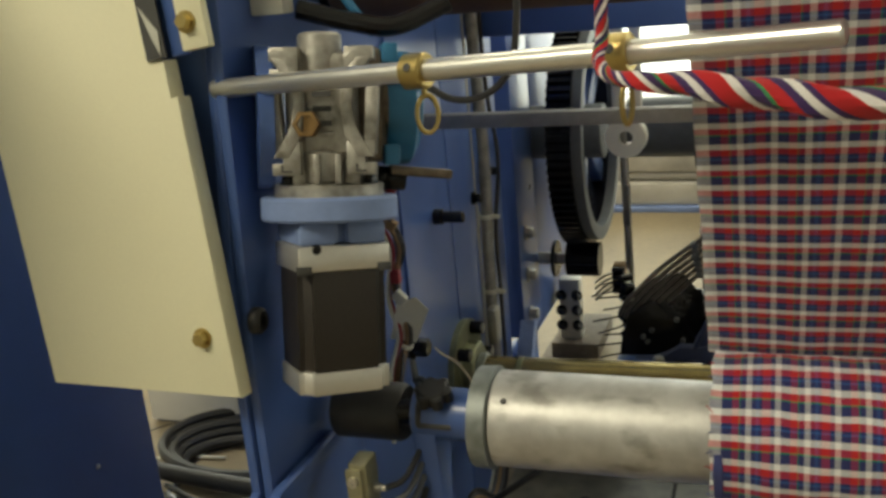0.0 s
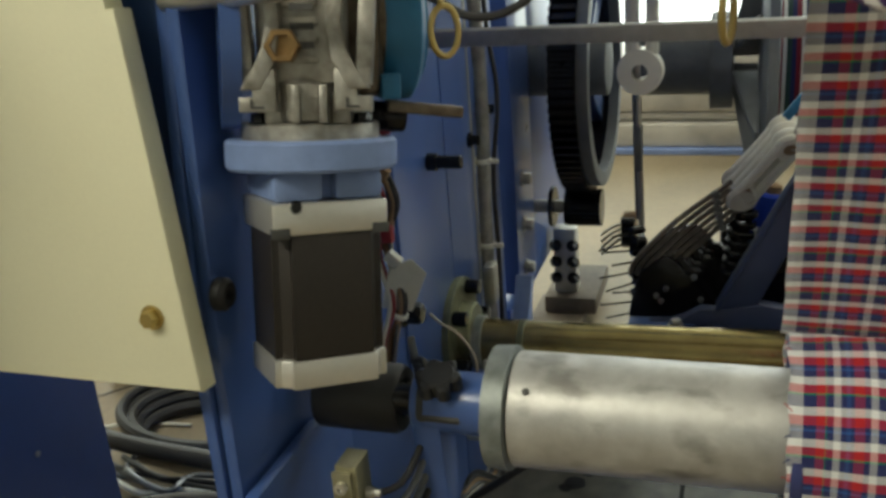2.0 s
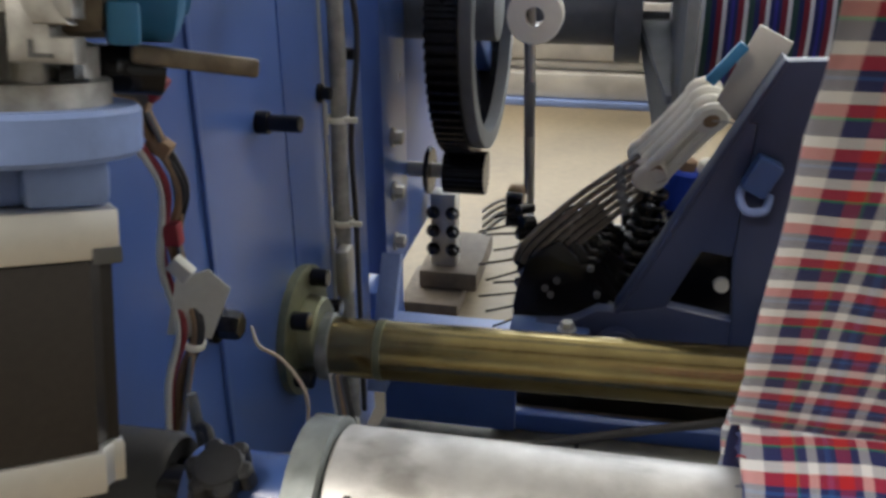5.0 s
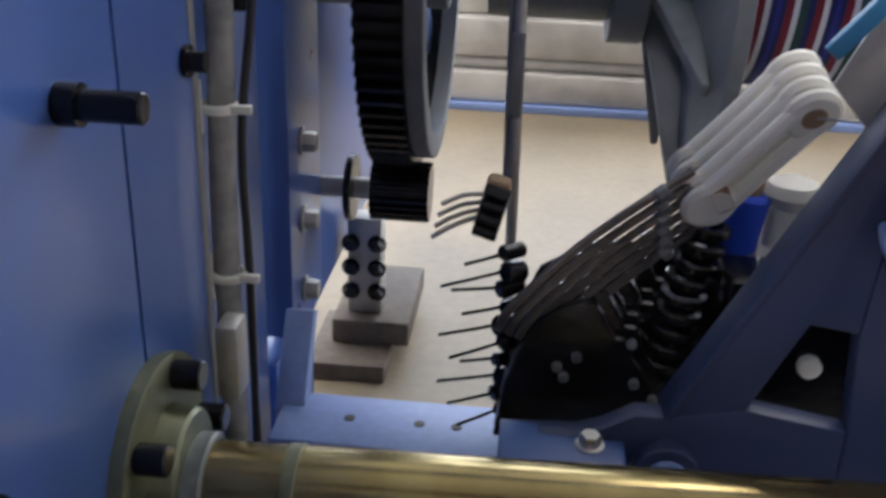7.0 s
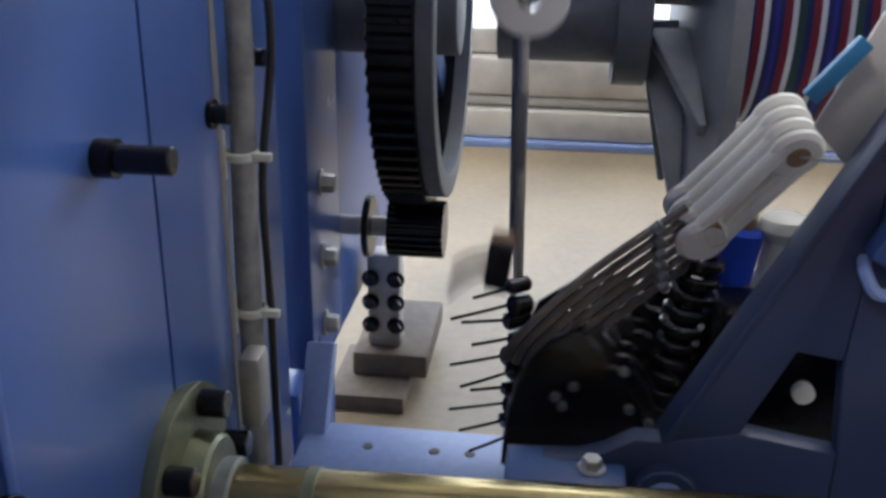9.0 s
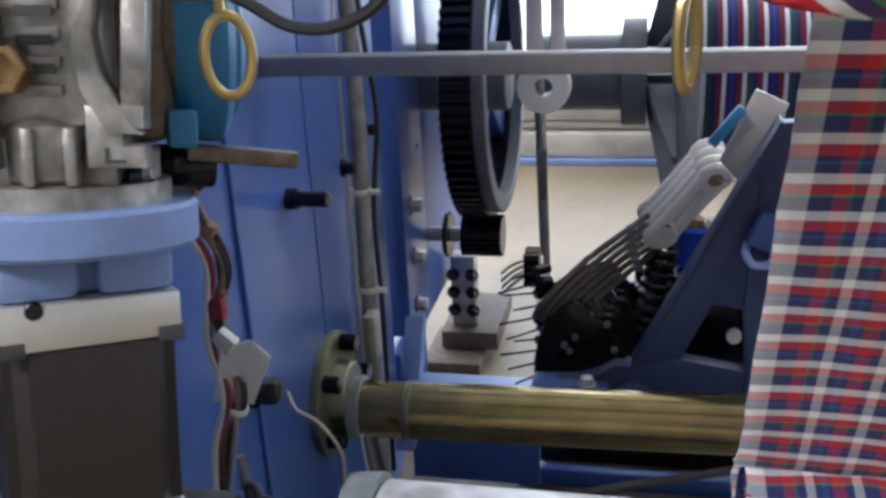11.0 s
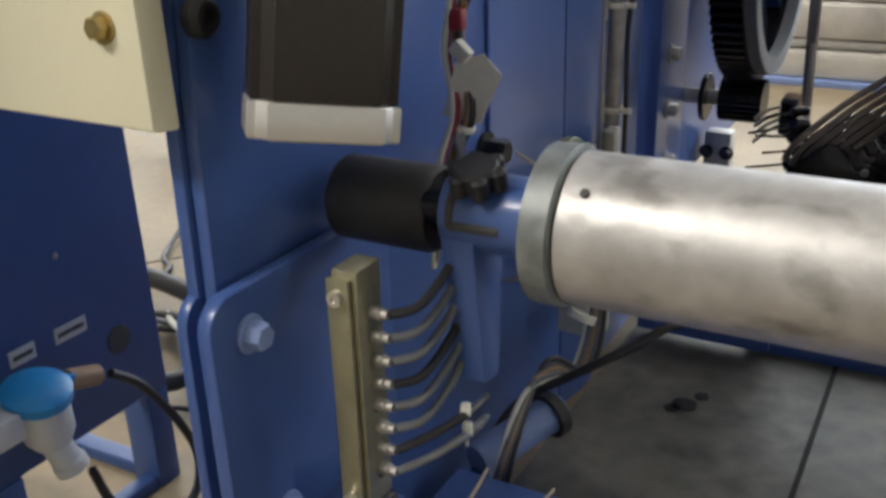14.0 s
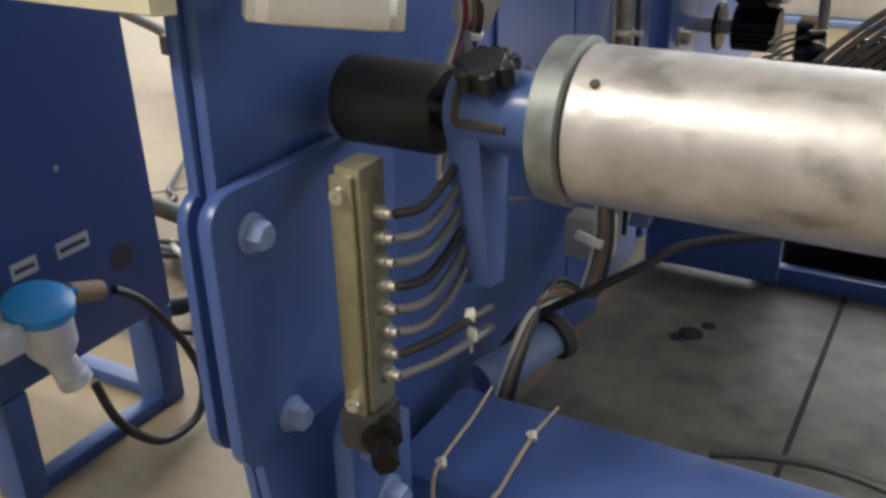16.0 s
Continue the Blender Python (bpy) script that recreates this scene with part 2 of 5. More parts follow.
def origin_of(ob):
    m = Matrix.Identity(4)
    while ob is not None:
        m = Matrix.Translation(ob.location) @ m if ob.parent is None else m
        ob = ob.parent
    return m


def part(name, bm, material, parent, label="", smooth=True):
    """One mesh in world coordinates, under a thing or under a part."""
    ob = new(name, mesh_of(bm, material, smooth))
    if parent is not None:
        ob.parent = parent
        if parent.parent is None:
            ob.matrix_parent_inverse = Matrix.Translation(-parent.location)
    return tagged(ob, label)


def shift(ob, x, y, z):
    ob.location += Vector((x, y, z))


def single(name, bm, material, label, category, kind="", smooth=True):
    return tagged(new(name, mesh_of(bm, material, smooth)), label, category, "", kind)


def box(x0, x1, y0, y1, z0, z1, bev=0.002, m=None, bm=None):
    bm = bm or bmesh.new()
    t = bmesh.new()
    bmesh.ops.create_cube(t, size=1)
    for v in t.verts:
        v.co = Vector((x0 + (v.co.x + 0.5) * (x1 - x0), y0 + (v.co.y + 0.5) * (y1 - y0), z0 + (v.co.z + 0.5) * (z1 - z0)))
    if bev:
        bmesh.ops.bevel(t, geom=t.edges[:], offset=bev, segments=2, affect="EDGES", profile=0.5)
    return join(bm, t, m)


def join(bm, t, m=None):
    if m is not None:
        t.transform(m)
    me = bpy.data.meshes.new("tmp")
    t.to_mesh(me)
    t.free()
    bm.from_mesh(me)
    bpy.data.meshes.remove(me)
    return bm


def lathe(profile, a, b, seg=32, bm=None, m=None):
    """Turned body: profile of (along 0..length in metres, radius), from a towards b."""
    bm = bm or bmesh.new()
    a, b = Vector(a), Vector(b)
    rot = (b - a).to_track_quat("Z", "Y").to_matrix().to_4x4()
    t = bmesh.new()
    rings = []
    for h, r in profile:
        rings.append([t.verts.new((r * math.cos(2 * math.pi * k / seg), r * math.sin(2 * math.pi * k / seg), h)) for k in range(seg)])
    for r0, r1 in zip(rings, rings[1:]):
        for k in range(seg):
            t.faces.new((r0[k], r0[(k + 1) % seg], r1[(k + 1) % seg], r1[k]))
    t.faces.new(rings[0][::-1])
    t.faces.new(rings[-1])
    t.transform(Matrix.Translation(a) @ rot)
    return join(bm, t, m)


def cyl(a, b, r, seg=24, bev=0.001, bm=None, m=None, r2=None):
    h = (Vector(b) - Vector(a)).length
    r2 = r if r2 is None else r2
    e = min(bev, h / 3, r / 2)
    return lathe([(0, r - e), (e, r), (h - e, r2), (h, r2 - e)], a, b, seg, bm, m)


def ring(a, b, ro, ri, seg=32, bm=None, m=None):
    """A tube with a wall, from a to b."""
    bm = bm or bmesh.new()
    a, b = Vector(a), Vector(b)
    h = (b - a).length
    e = min(0.0012, h / 4)
    prof = [(0, ri), (0, ro - e), (e, ro), (h - e, ro), (h, ro - e), (h, ri)]
    rot = (b - a).to_track_quat("Z", "Y").to_matrix().to_4x4()
    t = bmesh.new()
    rings = [[t.verts.new((r * math.cos(2 * math.pi * k / seg), r * math.sin(2 * math.pi * k / seg), z)) for k in range(seg)] for z, r in prof]
    for r0, r1 in zip(rings, rings[1:] + rings[:1]):
        for k in range(seg):
            t.faces.new((r0[k], r0[(k + 1) % seg], r1[(k + 1) % seg], r1[k]))
    t.transform(Matrix.Translation(a) @ rot)
    return join(bm, t, m)


def prism(pts, axis, lo, hi, bev=0.0015, bm=None, m=None):
    """A plate: outline pts in the plane across axis, from lo to hi along it."""
    bm = bm or bmesh.new()
    t = bmesh.new()
    put = {"x": lambda p, h: (h, p[0], p[1]), "y": lambda p, h: (p[0], h, p[1]), "z": lambda p, h: (p[0], p[1], h)}[axis]
    f0, f1 = [t.verts.new(put(p, lo)) for p in pts], [t.verts.new(put(p, hi)) for p in pts]
    t.faces.new(f0)
    t.faces.new(f1[::-1])
    for k in range(len(pts)):
        t.faces.new((f0[k], f1[k], f1[(k + 1) % len(pts)], f0[(k + 1) % len(pts)]))
    bmesh.ops.recalc_face_normals(t, faces=t.faces)
    if bev:
        es = [e for e in t.edges if len(e.link_faces) == 2 and any(len(f.verts) == len(pts) for f in e.link_faces)]
        bmesh.ops.bevel(t, geom=es, offset=bev, segments=2, affect="EDGES", profile=0.5)
    return join(bm, t, m)


def arc(cx, cy, r, a0, a1, n=8):
    return [(cx + r * math.cos(radians(a0 + (a1 - a0) * k / n)), cy + r * math.sin(radians(a0 + (a1 - a0) * k / n))) for k in range(n + 1)]


def smooth_path(pts, per=8):
    pts = [Vector(p) for p in pts]
    out = []
    for i in range(len(pts) - 1):
        p0, p1, p2, p3 = pts[max(i - 1, 0)], pts[i], pts[i + 1], pts[min(i + 2, len(pts) - 1)]
        for k in range(per):
            t = k / per
            out.append(0.5 * (2 * p1 + (p2 - p0) * t + (2 * p0 - 5 * p1 + 4 * p2 - p3) * t * t + (3 * p1 - p0 - 3 * p2 + p3) * t ** 3))
    return out + [pts[-1]]


def hose(pts, r, seg=10, per=8, bm=None, m=None, wobble=0.0):
    """A cable through pts."""
    bm = bm or bmesh.new()
    t = bmesh.new()
    path = smooth_path(pts, per)
    up = Vector((0.3, 0.5, 0.81))
    rings = []
    for i, p in enumerate(path):
        d = (path[min(i + 1, len(path) - 1)] - path[max(i - 1, 0)]).normalized()
        s = d.cross(up).normalized()
        u = s.cross(d)
        up = u
        rr = r * (1 + wobble * noise.noise(p * 60))
        rings.append([t.verts.new(p + rr * (math.cos(2 * math.pi * k / seg) * s + math.sin(2 * math.pi * k / seg) * u)) for k in range(seg)])
    for r0, r1 in zip(rings, rings[1:]):
        for k in range(seg):
            t.faces.new((r0[k], r0[(k + 1) % seg], r1[(k + 1) % seg], r1[k]))
    t.faces.new(rings[0][::-1])
    t.faces.new(rings[-1])
    return join(bm, t, m)


def hexhead(at, way, r, h, bm=None, washer=True, m=None):
    """A hex screw head with its washer, standing on a surface at a point."""
    bm = bm or bmesh.new()
    at, way = Vector(at), Vector(way).normalized()
    w = 0.0
    if washer:
        w = h * 0.25
        cyl(at, at + way * w, r * 1.35, 20, 0.0004, bm, m)
    return lathe([(0, r), (h * 0.8, r), (h, r * 0.85)], at + way * w, at + way * (w + h), 6, bm, m)


# ---- the hall ----
single("floor", box(-6, 6, -4, 5.2, -0.12, 0, 0), CONCRETE, "worn beige concrete hall floor with scuffs", "floor", "structure")
single("ceiling", box(-6, 6, -4, 5.2, 3.0, 3.1, 0), PLASTER, "plain pale hall ceiling", "ceiling", "structure")
single("wall_west", box(-6.15, -6, -4, 5.2, 0, 3, 0), PLASTER, "plain pale hall wall", "wall", "structure")
single("wall_south", box(-6, 6, -4.15, -4, 0, 3, 0), PLASTER, "plain pale hall wall", "wall", "structure")
single("wall_north_sill", box(-6, 6, 4.2, 4.35, 0, 0.08, 0.004), PLASTER, "pale sill wall under the glazing", "wall", "structure")
single("wall_north_head", box(-6, 6, 4.2, 4.35, 2.75, 3, 0.004), PLASTER, "pale wall above the glazing", "wall", "structure")
single("wall_east_low", box(6, 6.15, -4, 5.2, 0, 3, 0.004), PLASTER, "plain pale hall wall", "wall", "structure")
single("backdrop", box(-6, 6, 5.0, 5.05, 0, 2.98, 0), SKYGLOW, "bright daylight outside the glazing", "backdrop", "structure")
win = tagged(new("window_1"), "wide bright glazing with slim pale frames", "window", "", "structure")
for k in range(8):
    part("window_frame", box(-5.6 + 1.6 * k, -5.55 + 1.6 * k, 4.22, 4.3, 0.08, 2.75, 0.004), PLASTER, win)

# ---- side frame of the loom ----
frame_t = thing("loom_side_frame", (-0.02, 1.3, 0), "blue enamelled steel loom side frame standing on the floor", "machine frame")
side = part("side_plate", prism([(0.874, 0.317), (0.876, 0.46), (0.925, 1.05), (1.375, 1.05), (1.375, 0.0), (0.905, 0.0), (0.874, 0.233), (0.97, 0.233), (0.97, 0.317)], "x", -0.009, 0.0), BLUE, frame_t)
part("back_plate", prism([(0.8715, 0.348), (0.872, 0.46), (0.945, 1.05), (1.375, 1.05), (1.375, 0.0), (0.902, 0.0), (0.882, 0.18), (0.99, 0.18), (0.99, 0.348)], "x", -0.019, -0.0105), BLUE, frame_t)
part("column", prism([(0.0, 1.377), (0.007, 1.42), (0.009, 1.428), (0.009, 1.45), (-0.03, 1.45), (-0.03, 1.377)], "z", 0.0, 1.05, 0.003), BLUE, frame_t)
part("rear_plate", box(-0.03, -0.002, 1.452, 1.615, 0.0, 1.05, 0.003), BLUE, frame_t)
# darker blue holds the shade of the recess
part("recess_plate", box(-0.06, -0.04, 1.616, 1.672, 0.0, 1.05, 0.002), BLUE_DARK_SHADE, frame_t)
rear = part("bearing_plate", prism([(1.674, 0.16), (1.695, 0.185), (1.71, 0.155), (1.79, 0.15), (1.79, 1.0), (1.674, 1.0)], "x", -0.032, 0.004), BLUE, frame_t)
part("far_plate", box(-0.03, -0.008, 1.795, 2.3, 0.12, 1.0, 0.003), BLUE, frame_t)
part("rear_foot", box(-0.03, -0.008, 1.66, 1.8, 0.0, 0.14, 0.003), BLUE, frame_t)
part("weld_rib", prism([(1.56, 0.06), (1.585, 0.06), (1.665, 0.195), (1.65, 0.202)], "x", 0.004, 0.028), BLUE_LIGHT, frame_t)
for z in (0.328, 0.257, 0.189):
    part("hex_bolt", hexhead((0.004, 1.716, z), (1, 0, 0), 0.009, 0.011), STEEL_DULL, rear)
part("hex_bolt", hexhead((-0.008, 1.676, 0.104), (1, 0, 0), 0.009, 0.011), STEEL_DULL, frame_t)
part("seam_ridge", box(0.0, 0.003, 1.205, 1.212, 0.2, 1.0, 0.001), BLUE, frame_t)
gus = part("joint_plate", prism(arc(0.872, 0.198, 0.018, 270, 180, 6) + arc(0.872, 0.336, 0.02, 180, 95, 6) + [(0.975, 0.355), (1.03, 0.335), (1.03, 0.185)], "x", 0.003, 0.013), BLUE, frame_t)
part("joint_strip", prism(arc(0.88, 0.2, 0.02, 270, 180, 6) + arc(0.88, 0.332, 0.02, 180, 95, 6) + [(0.985, 0.35), (0.985, 0.18)], "x", -0.0195, -0.0115), BLUE, frame_t)
# added panel: dark navy for the shading between control box and frame
part("shade_panel", box(-0.11, -0.02, 0.905, 0.915, 0.47, 1.05, 0.002), BLUE_DARK_SHADE, frame_t)
# darker blue for the shade deep in the slot
part("joint_core", box(-0.01, 0.0, 0.971, 1.0, 0.234, 0.316, 0.001), BLUE_DARK_SHADE, frame_t)
for y, z in ((0.882, 0.328), (0.899, 0.199)):
    part("hex_bolt", hexhead((0.013, y, z), (1, 0, 0), 0.0085, 0.01), BLUE_LIGHT, gus)
part("spacer_nut", cyl((-0.010, 0.884, 0.239), (0.0, 0.884, 0.239), 0.007, 12), STEEL_DULL, gus)
part("round_knob", lathe([(0, 0.011), (0.006, 0.011), (0.009, 0.008), (0.009, 0.0045), (0.004, 0.004)], (0, 0.885, 0.5), (0.02, 0.885, 0.5), 20), RUBBER, frame_t, "round black rubber grommet")
stud = part("stud_bolt", lathe([(0, 0.0095), (0.01, 0.0095), (0.0101, 0.007), (0.036, 0.007), (0.037, 0.006)], (0, 1.316, 0.466), (1, 1.316, 0.466), 14), IRON_AND_SHADE, frame_t, "black threaded stud with nut")
# round flange that holds the oiled tube
fl = part("tube_flange", lathe([(0, 0.062), (0.008, 0.062), (0.009, 0.06), (0.009, 0.034), (0.022, 0.032), (0.024, 0.03)], (0.0, 1.372, 0.247), (1, 1.372, 0.247), 48), FLANGE, frame_t, "greenish round steel flange")
for k in range(5):
    a = radians(72 * k + 70)
    part("cap_screw", cyl((0.009, 1.372 + 0.05 * math.cos(a), 0.247 + 0.05 * math.sin(a)), (0.026, 1.372 + 0.05 * math.cos(a), 0.247 + 0.05 * math.sin(a)), 0.0085, 16), IRON_AND_SHADE, fl)
part("sensor_block", box(0.02, 0.034, 1.425, 1.448, 0.255, 0.305, 0.003), STEEL_DULL, frame_t)

# ---- cream control box ----
cb = thing("control_box", (-0.1, 0.86, 0.45), "cream powder-coated steel control box bolted to the frame", "control box")
BT = Matrix.Translation((0.008, 0.844, 0.454)) @ Matrix.Rotation(radians(-7.5), 4, "Y") @ Matrix.Rotation(radians(-6.5), 4, "X") @ Matrix.Translation((-0.008, -0.844, -0.454))
shell = part("shell", prism([(-0.174, 0.476), (0.0045, 0.452), (0.0045, 0.687), (-0.001, 0.687), (-0.001, 0.715), (-0.014, 0.715), (-0.014, 0.9), (-0.178, 0.9)], "y", 0.842, 0.861, 0.003, m=BT), CREAM, cb)
part("rear_case", box(-0.16, -0.035, 0.8612, 0.9, 0.5, 0.88, 0.003, m=BT), CREAM, cb)
part("hex_bolt", hexhead((-0.018, 0.842, 0.503), (0, -1, 0), 0.006, 0.006, m=BT), BRASS, cb)
hp = part("hinge_plate", box(0.02, 0.043, 0.838, 0.846, 0.717, 0.86, 0.001, m=BT), CREAM, cb)
part("hex_bolt", hexhead((0.028, 0.838, 0.737), (0, -1, 0), 0.006, 0.006, m=BT), BRASS, cb)
part("blue_liner", box(0.0045, 0.0195, 0.846, 0.850, 0.716, 0.86, 0.0005, m=BT), BLUE, cb)
part("warning_sign", box(-0.0135, 0.004, 0.8395, 0.8415, 0.716, 0.86, 0.0, m=BT), INK_AND_HOLES, cb, "black sticker with a pale stroke")
part("sign_stroke", prism([(0.0005, 0.717), (0.002, 0.735), (-0.011, 0.755), (-0.005, 0.733)], "y", 0.838, 0.8393, 0, m=BT), LABEL, cb)

# ---- stepper motor with worm gearbox ----
up = Vector((0.0, 0.20, 0.98)).normalized()
ex = Vector((0.84, 0.54, 0.0))
ex = (ex - ex.dot(up) * up).normalized()
ey = up.cross(ex)
MC = Vector((0.0775, 0.864, 0.449)) + 0.043 * Vector((-0.41, 0.88, -0.18))
MM0 = Matrix(((ex.x, ey.x, up.x, MC.x), (ex.y, ey.y, up.y, MC.y), (ex.z, ey.z, up.z, MC.z), (0, 0, 0, 1)))
MM, GM = MM0 @ Matrix.Translation((-0.003, 0, 0)) @ Matrix.Rotation(radians(10), 4, 'Z') @ Matrix.Diagonal((0.92, 0.92, 1, 1)), MM0 @ Matrix.Rotation(radians(-14), 4, 'Z')


def motor_outline(h, c):
    o = []
    for sx, sy in ((1, 1), (-1, 1), (-1, -1), (1, -1)):
        q = [(sx * h, sy * (h - c)), (sx * (h - c * 0.45), sy * (h - c)), (sx * (h - c), sy * (h - c * 0.45)), (sx * (h - c), sy * h)]
        o += q if sx * sy > 0 else q[::-1]
    return o


mo = thing("stepper_motor", MC, "black square stepper motor with silver caps and aluminium gearbox", "motor")
part("body", prism(motor_outline(0.0385, 0.011), "z", 0.018, 0.096, 0.0012, m=MM), BLACK, mo)
part("lower_cap", prism(motor_outline(0.0400, 0.010), "z", 0.0, 0.018, 0.0015, m=MM), ALU_CAP, mo, "silver end cap")
cap = part("upper_cap", box(-0.04, 0.04, -0.04, 0.04, 0.096, 0.116, 0.0022, m=MM), ALU_CAP, mo, "silver end cap")
for sx in (-1, 1):
    part("corner_notch", box(sx * 0.0345 - 0.006, sx * 0.0345 + 0.006, -0.0408, -0.034, 0.0945, 0.101, 0.0008, m=MM), INK_AND_HOLES, cap)
part("cap_screw", cyl((-0.024, -0.0412, 0.1135), (-0.024, -0.03, 0.1135), 0.004, 12, m=MM), IRON_AND_SHADE, cap)
ad = part("adapter", box(-0.038, 0.038, -0.028, 0.038, 0.116, 0.134, 0.004, m=MM), BLUE_LIGHT, mo, "pale blue painted adapter block")
for sx in (-1, 1):
    part("adapter_boss", box(sx * 0.021 - 0.017, sx * 0.021 + 0.017, -0.038, -0.02, 0.116, 0.134, 0.004, m=MM), BLUE_LIGHT, ad)
part("mount_disc", lathe([(0, 0.057), (0.002, 0.059), (0.017, 0.059), (0.019, 0.057)], (0, 0, 0.134), (0, 0, 1), 64, m=MM), BLUE_LIGHT, mo, "pale blue round mounting disc")
part("gear_flange", lathe([(0, 0.047), (0.009, 0.047), (0.010, 0.045), (0.010, 0.03)], (0, 0, 0.153), (0, 0, 1), 48, m=MM), ALU, mo)
gbh = part("gearbox_housing", box(-0.03, 0.024, -0.036, 0.035, 0.185, 0.262, 0.006, GM), ALU, mo, "cast aluminium gearbox housing")
part("neck", lathe([(0, 0.036), (0.012, 0.036), (0.014, 0.03), (0.03, 0.03)], (0.0, 0.0, 0.163), (0, 0, 1), 40, m=GM), ALU, gbh)
part("side_block", box(0.02, 0.044, -0.016, 0.035, 0.178, 0.268, 0.008, GM), ALU_OILY, gbh)
for k in range(5):
    part("rib", box(-0.013, 0.008, -0.040, -0.035, 0.198 + 0.011 * k, 0.2025 + 0.011 * k, 0.001, GM), ALU, gbh)
part("input_boss", lathe([(0, 0.017), (0.035, 0.017), (0.037, 0.015)], (-0.004, -0.022, 0.24), (-0.004, -0.022, 1), 24, m=GM), ALU, gbh)
part("rounded_belly", lathe([(0, 0.014), (0.003, 0.017), (0.024, 0.017), (0.027, 0.013)], (-0.004, -0.024, 0.162), (-0.004, -0.024, 1), 24, m=GM), ALU, gbh)
for sx in (-1, 1):
    part("flange_tab", box(sx * 0.02 - 0.006, sx * 0.02 + 0.006, -0.036, -0.024, 0.162, 0.182, 0.002, GM), ALU, gbh)
for sx in (-1, 1):
    for zz in (0.182, 0.252):
        lug = bmesh.new()
        prism([(-0.011, -0.012), (0.011, -0.012), (0.011, -0.003), (0.003, -0.003), (0.003, 0.003), (0.011, 0.003), (0.011, 0.013), (-0.011, 0.013)], "y", -0.046, -0.028, 0.0015, lug, GM @ Matrix.Translation((sx * 0.028, 0, zz)) @ Matrix.Diagonal((sx, 1, 1, 1)))
        part("mounting_lug", lug, ALU, mo)
    part("side_rail", box(sx * 0.021 - 0.005, sx * 0.021 + 0.005, -0.044, -0.03, 0.19, 0.25, 0.002, m=GM @ Matrix.Rotation(radians(4 * sx), 4, "Y")), ALU, mo)
for sx in (-1, 1):
    part("cast_wing", prism([(sx * x, z) for x, z in ((0.038, 0.183), (0.03, 0.196), (0.024, 0.208), (0.022, 0.222), (0.024, 0.236), (0.03, 0.246), (0.038, 0.257), (0.026, 0.257), (0.016, 0.244), (0.013, 0.222), (0.016, 0.2), (0.026, 0.183))], "y", -0.047, -0.034, 0.0015, m=GM), ALU, mo)
    part("cast_mark", prism([(sx * 0.028 - 0.004, 0.172), (sx * 0.028 + 0.004, 0.172), (sx * 0.028 + 0.004, 0.1735), (sx * 0.028 - 0.0025, 0.1735), (sx * 0.028 - 0.0025, 0.178), (sx * 0.028 - 0.004, 0.178)], "y", -0.0468, -0.0459, 0, m=GM), INK_AND_HOLES, mo)
# black strips stand in for the shade between the ribs
for k in range(4):
    part("cooling_groove", box(-0.008, 0.006, -0.0408, -0.0398, 0.2065 + 0.011 * k, 0.2105 + 0.011 * k, 0, m=GM), INK_AND_HOLES, gbh)
part("neck_rib", box(-0.008, -0.003, -0.046, -0.03, 0.163, 0.186, 0.0015, GM), ALU, gbh)
part("neck_rib", box(0.008, 0.013, -0.046, -0.03, 0.163, 0.186, 0.0015, GM), ALU, gbh)
for x, y in ((-0.03, -0.03), (0.032, -0.026), (0.038, 0.018)):
    part("flange_screw", hexhead((x, y, 0.163), (0, 0, 1), 0.005, 0.005, m=GM), IRON_AND_SHADE, mo)
plug = part("oil_plug", lathe([(0, 0.0105), (0.012, 0.0105), (0.013, 0.0095), (0.013, 0.007), (0.006, 0.0065)], (-0.012, -0.038, 0.208), (-0.014, -1, 0.208), 6, m=GM), BRONZE, mo, "brass oil plug")
gf = bmesh.new()
lathe([(0, 0.03), (0.012, 0.034), (0.03, 0.034), (0.034, 0.03)], (0.028, 0.012, 0.223), (1, 0.012, 0.223), 36, gf, MM0)
part("output_cover", gf, ALU_OILY, mo)
fan = bmesh.new()
lathe([(0, 0.044), (0.006, 0.046), (0.022, 0.046), (0.026, 0.04)], (0.043, 0.022, 0.222), (1, 0.022, 0.222), 36, fan, MM0)
fcv = part("fan_cover", fan, FAN_BLUE, mo, "petrol-blue round cover")
part("cover_dome", lathe([(0, 0.036), (0.004, 0.034), (0.008, 0.02)], (0.068, 0.022, 0.222), (1, 0.022, 0.222), 32, m=MM0), FAN_BLUE, fcv)
for zz in (0.184, 0.262):
    part("cover_lug", box(0.038, 0.05, -0.03, -0.012, zz - 0.008, zz + 0.008, 0.002, MM0), FAN_BLUE, fcv)
part("rear_disc", lathe([(0, 0.056), (0.012, 0.056)], (-0.058, 0.012, 0.215), (0, 0.012, 0.215), 40, m=MM0), BLUE, mo)
part("drain_lever", box(0.03, 0.082, 0.006, 0.022, 0.172, 0.18, 0.002, m=MM0 @ Matrix.Rotation(radians(6), 4, "Y")), ALU_OILY, mo)
part("black_coupler", cyl((0.03, 0.02, 0.166), (0.062, 0.02, 0.164), 0.010, 20, m=MM0), IRON_AND_SHADE, mo)
har = thing("motor_cable_harness", (0.04, 1.09, 0.4), "tangled thin motor wires with a pale paper tag", "cable")
